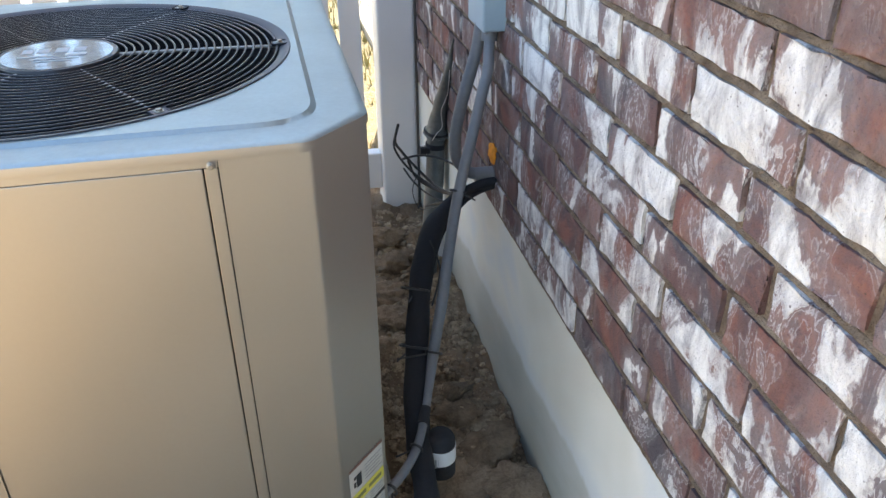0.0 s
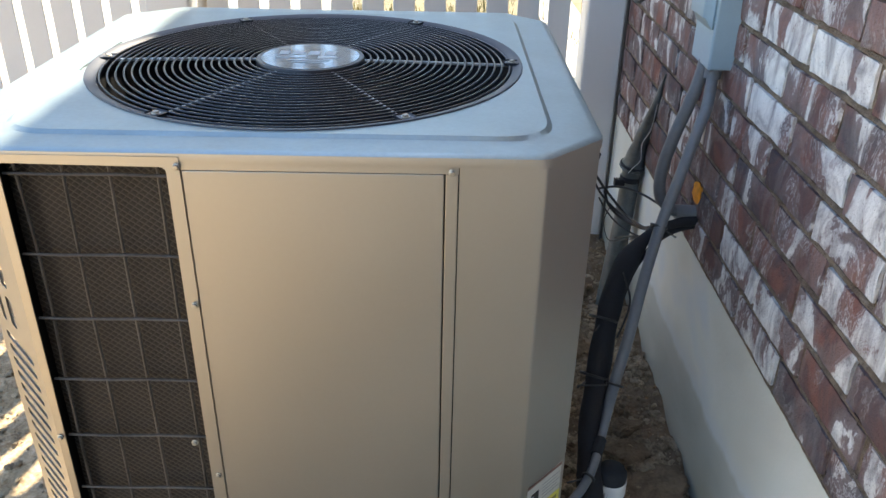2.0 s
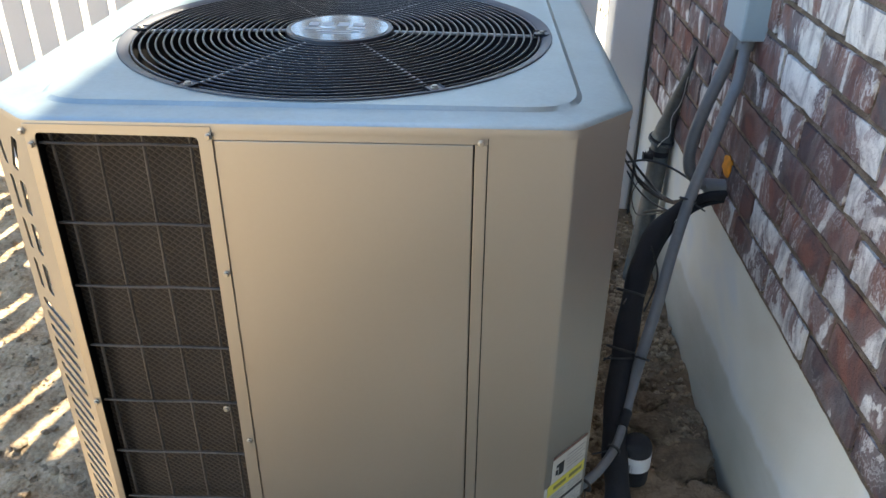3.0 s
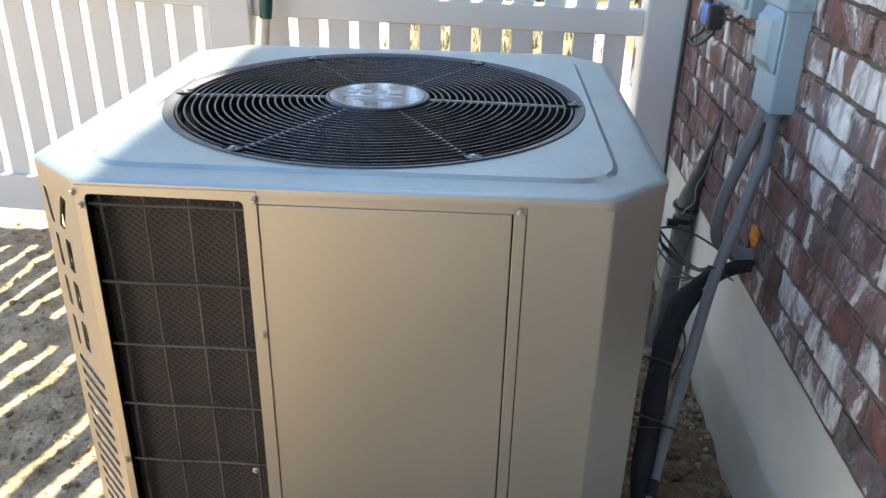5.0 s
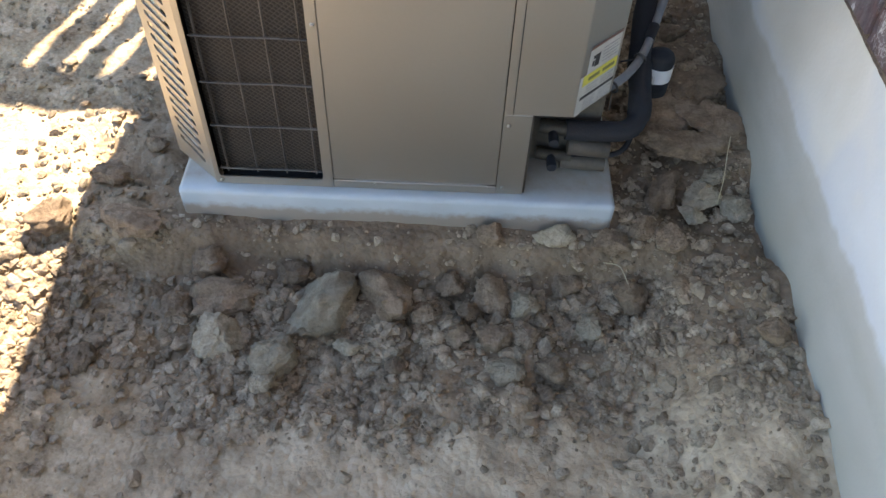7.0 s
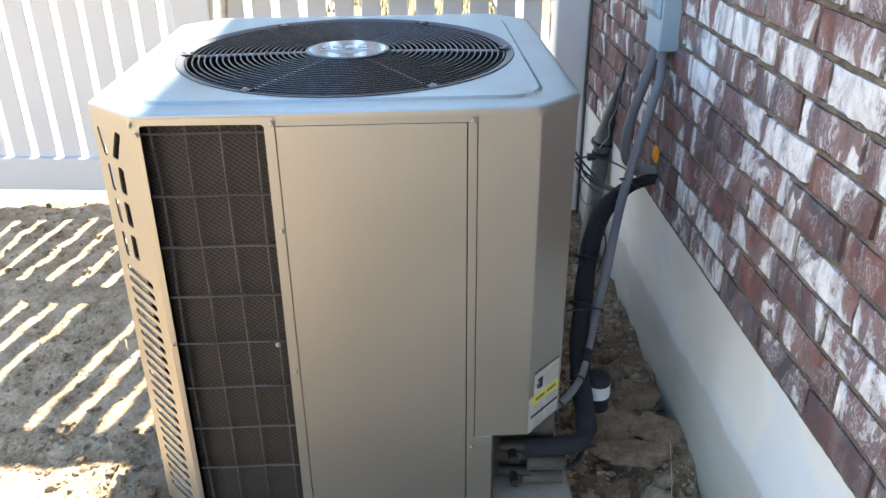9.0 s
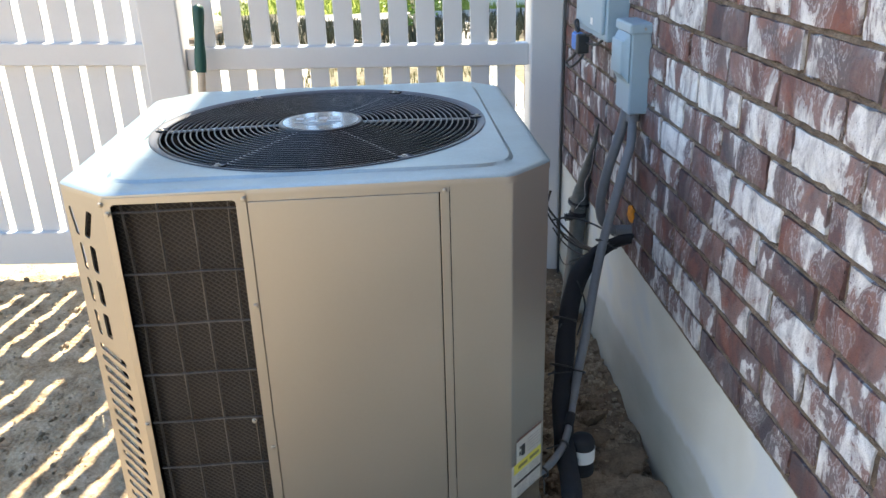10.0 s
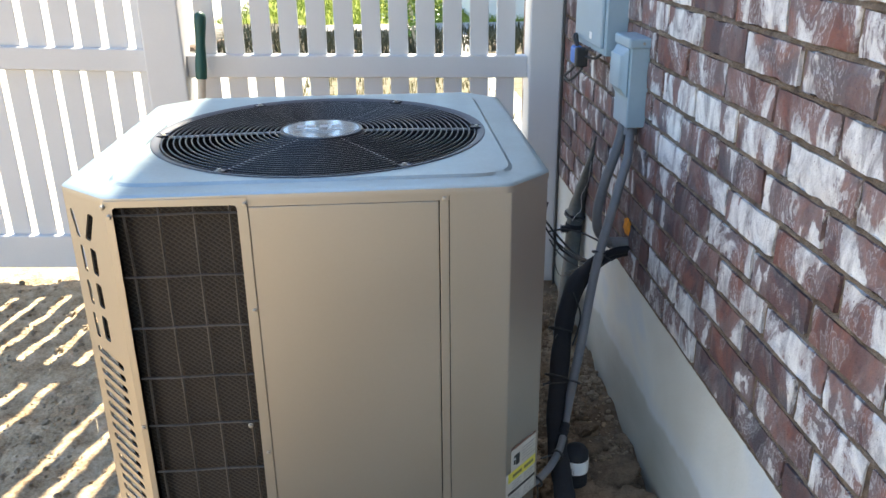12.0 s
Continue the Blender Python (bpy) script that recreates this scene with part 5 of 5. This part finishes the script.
part("roof", boxed(0.85, 4.6, 10.1, 13.6, 2.4, 2.55, 0.01), M_pipe, garage)


# ---------------------------------------------------------------- bricks
def make_brick_material(name, cover, base):
    """Tumbled brick: red to purple-grey body under smeared lime wash; cover: how much of it is white."""
    m = Mat(name, 0.9, 0, 0.25)
    tc = m.n("ShaderNodeTexCoord")
    rnd = m.random()
    comb = m.n("ShaderNodeCombineXYZ")
    for i, k in enumerate((37.0, 91.0, 53.0)):
        m.link(m.math("MULTIPLY", rnd, k), comb.inputs[i])
    add = m.n("ShaderNodeVectorMath", operation="ADD")
    m.link(tc.outputs["Object"], add.inputs[0])
    m.link(comb.outputs[0], add.inputs[1])
    mp = m.n("ShaderNodeMapping")
    mp.inputs["Scale"].default_value = (1, 1.25, 0.62)
    mp.inputs["Rotation"].default_value = (0.4, 0, 0)
    m.link(add.outputs[0], mp.inputs["Vector"])
    v, raw = mp.outputs["Vector"], add.outputs[0]
    body = m.noise(raw, 10, 4, 0.6, 1.1)
    grit = m.noise(raw, 170, 3, 0.7)
    red, grey = base
    c = m.ramp(body, [(0.36, grey), (0.48, tuple(a * 0.6 + b * 0.4 for a, b in zip(grey, red))), (0.58, red)])
    c = m.mix(m.ramp(grit, [(0.58, (0, 0, 0)), (0.78, (0.6, 0.6, 0.6))]), c, (0.06, 0.035, 0.03))
    # lime wash that ran down the face and dried with pale rims
    smear = m.noise(v, 8.5, 5, 0.53, 0.9)
    fleck = m.noise(v, 60, 4, 0.65, 1.2)
    s = m.math("ADD", m.math("MULTIPLY", smear, 0.86), m.math("MULTIPLY", fleck, 0.14))
    s = m.math("ADD", s, m.math("MULTIPLY", m.math("SUBTRACT", rnd, 0.5), 0.07))
    mask = m.ramp(s, [(cover - 0.012, (0, 0, 0)), (cover - 0.002, (0.45, 0.45, 0.45)), (cover + 0.008, (0.82, 0.82, 0.82)), (cover + 0.07, (1, 1, 1))])
    haze = m.ramp(s, [(cover - 0.17, (0.02, 0.02, 0.02)), (cover - 0.06, (0.30, 0.30, 0.30)), (cover, (0.5, 0.5, 0.5))])
    c = m.mix(haze, c, (0.335, 0.298, 0.298))
    where = m.ramp(m.noise(raw, 7, 2), [(0.44, (0, 0, 0)), (0.56, (0.85, 0.85, 0.85))])
    for level, strength in ((cover - 0.014, 0.95), (cover - 0.060, 0.55), (cover - 0.115, 0.4)):
        rim = m.math("ABSOLUTE", m.math("SUBTRACT", s, level))
        c = m.mix(m.mix(1.0, m.ramp(rim, [(0.0, (strength,) * 3), (0.010, (0, 0, 0))]), where, "MULTIPLY"), c, (0.70, 0.69, 0.69))
    white = m.ramp(m.noise(v, 15, 7, 0.62, 1.6), [(0.30, (0.28, 0.265, 0.27)), (0.43, (0.53, 0.515, 0.51)), (0.53, (0.74, 0.725, 0.705)), (0.66, (0.86, 0.845, 0.815))])
    pits = m.ramp(m.math("ADD", m.voronoi(raw, 95), m.math("MULTIPLY", m.noise(raw, 40, 3), 0.35)), [(0.22, (0, 0, 0)), (0.27, (1, 1, 1))])
    c = m.mix(mask, c, white)
    c = m.mix(pits, m.mix(0.75, c, (0.09, 0.06, 0.052)), c)
    c = m.mix(m.ramp(m.noise(raw, 300, 3, 0.7), [(0.60, (0, 0, 0)), (0.72, (0.55, 0.55, 0.55))]), c, (0.10, 0.075, 0.068))
    m.color(c)
    m.bump(m.math("ADD", m.math("MULTIPLY", body, 1.6), m.math("ADD", m.math("MULTIPLY", grit, 0.6), m.math("MULTIPLY", s, 1.4))), 0.85, 0.008)
    return m.m


RED, GREY = (0.232, 0.104, 0.080), (0.098, 0.080, 0.090)
BRICKS = {"W": make_brick_material("brick_whitewashed", 0.480, (RED, GREY)), "M": make_brick_material("brick_smeared", 0.525, (RED, (0.115, 0.074, 0.072))),
          "R": make_brick_material("brick_red", 0.585, ((0.225, 0.102, 0.080), (0.120, 0.076, 0.074))),
          "G": make_brick_material("brick_grey", 0.60, ((0.150, 0.084, 0.077), (0.086, 0.076, 0.084)))}
PITCH, COURSE, JOINT = 0.2, 0.0703, 0.0088


def brick_mesh(seed):
    """A tumbled brick, its front face slightly out of true with worn arrises."""
    r = random.Random(seed)
    hy, hz, d = (PITCH - JOINT) / 2, (COURSE - JOINT) / 2, 0.08
    back = [(d, sy * hy, sz * hz) for sy, sz in ((-1, -1), (1, -1), (1, 1), (-1, 1))]
    verts, faces = list(back), [(0, 3, 2, 1)]
    cols, rows = 9, 4
    grid = []
    for x, inset in ((0.0006, 0.0), (0.0, 0.0006)):
        ring = []
        for i in range(rows):
            for j in range(cols):
                edge = i in (0, rows - 1) or j in (0, cols - 1)
                y = (-1 + 2 * j / (cols - 1)) * (hy - inset)
                z = (-1 + 2 * i / (rows - 1)) * (hz - inset)
                wear = r.uniform(-0.0022, 0.0012) if edge else r.uniform(-0.0012, 0.0012)
                ring.append((x + (abs(r.gauss(0, 0.0012)) if edge else r.uniform(-0.0008, 0.0008)),
                             y - math.copysign(1, y) * (r.uniform(-0.001, 0.0042) if j in (0, cols - 1) else 0),
                             z - math.copysign(1, z) * (r.uniform(-0.001, 0.0036) if i in (0, rows - 1) else 0) + (0 if edge else wear)))
        grid.append(ring)
    front = len(verts)
    verts += grid[1]
    for i in range(rows - 1):
        for j in range(cols - 1):
            a = front + i * cols + j
            faces.append((a, a + cols, a + cols + 1, a + 1))
    border = [(0, j) for j in range(cols)] + [(i, cols - 1) for i in range(1, rows)] + [(rows - 1, j) for j in range(cols - 2, -1, -1)] + [(i, 0) for i in range(rows - 2, 0, -1)]
    mid = len(verts)
    verts += [grid[0][i * cols + j] for i, j in border]
    n = len(border)
    corner = {(0, 0): 0, (0, cols - 1): 1, (rows - 1, cols - 1): 2, (rows - 1, 0): 3}
    for k in range(n):
        k2 = (k + 1) % n
        a, b = border[k], border[k2]
        faces.append((front + a[0] * cols + a[1], front + b[0] * cols + b[1], mid + k2, mid + k))
    marks = [k for k in range(n) if border[k] in corner]
    for q in range(4):
        k0, k1 = marks[q], marks[(q + 1) % 4] if q < 3 else n
        loop = [mid + (k % n) for k in range(k0, k1 + 1)]
        faces.append(tuple(loop + [corner[border[k1 % n]], corner[border[k0]]]))
    me = bpy.data.meshes.new("brick")
    me.from_pydata(verts, [], faces)
    bm = bmesh.new()
    bm.from_mesh(me)
    bmesh.ops.recalc_face_normals(bm, faces=bm.faces)
    bm.to_mesh(me)
    bm.free()
    for p in me.polygons:
        p.use_smooth = True
    me.set_sharp_from_angle(angle=radians(35))
    return me


LAYOUT = {  # looks along each course, from the street end to the fence
    -3: "MGRMWGMRGMRGM", -2: "GMRWGRMGMRGMR", -1: "MMWRMGMRGMGRM", 0: "MWRGWGWWGRMGR",
    1: "WMWRRMMMRGMGR", 2: "WWWWMWMMRMGRG", 3: "MWWMGRWMGMGRM", 4: "WWWRWMWMGRMGR",
    5: "WWMGMGMGRGMRG", 6: "MWWWMMGRMGRGM", 7: "WMMGMRMGMGRGR", 8: "MRRRRRWGRGGMG", 9: "RGGGGMGRGGMGR"}
KINDS = {c: [] for c in BRICKS}
for c, mat_ in BRICKS.items():
    for s in range(4):
        me = brick_mesh(ord(c) * 10 + s)
        me.materials.append(mat_)
        KINDS[c].append(me)
rng = random.Random(4)
rest_v, rest_f = {c: [] for c in BRICKS}, {c: [] for c in BRICKS}
for k in range(-43, 10):
    z0 = 1.0475 - COURSE * k
    j0 = -0.105 if k % 2 == 0 else -0.038
    for n in range(-34, 13):
        y = j0 + PITCH * n + PITCH / 2 + rng.uniform(-0.003, 0.003)
        z = z0 + COURSE / 2 + SLOPE * y
        if z > 4.05 or y > WY1 - 0.1 or y < WY0 + 0.1:
            continue
        kind = LAYOUT[k][n + 4] if k in LAYOUT and -4 <= n <= 8 else rng.choice("WMMRRGG")
        me = rng.choice(KINDS[kind])
        turn, x = rng.uniform(-0.006, 0.006), WALL_X + rng.uniform(-0.0015, 0.0012)
        if k in LAYOUT and -4 <= n <= 8:
            same_part("brick", me, wall_east, (x, y, z), (turn, 0, rng.uniform(-0.006, 0.006)))
        else:
            o = len(rest_v[kind])
            rest_v[kind] += [(v.co.x + x, v.co.y + y, v.co.z + z) for v in me.vertices]
            rest_f[kind] += [[i + o for i in p.vertices] for p in me.polygons]
for c in BRICKS:
    me = bpy.data.meshes.new("brickwork")
    me.from_pydata(rest_v[c], [], rest_f[c])
    me.materials.append(BRICKS[c])
    ob = new("brickwork", me)
    ob.parent = wall_east
    tagged(ob, kind="stuff")
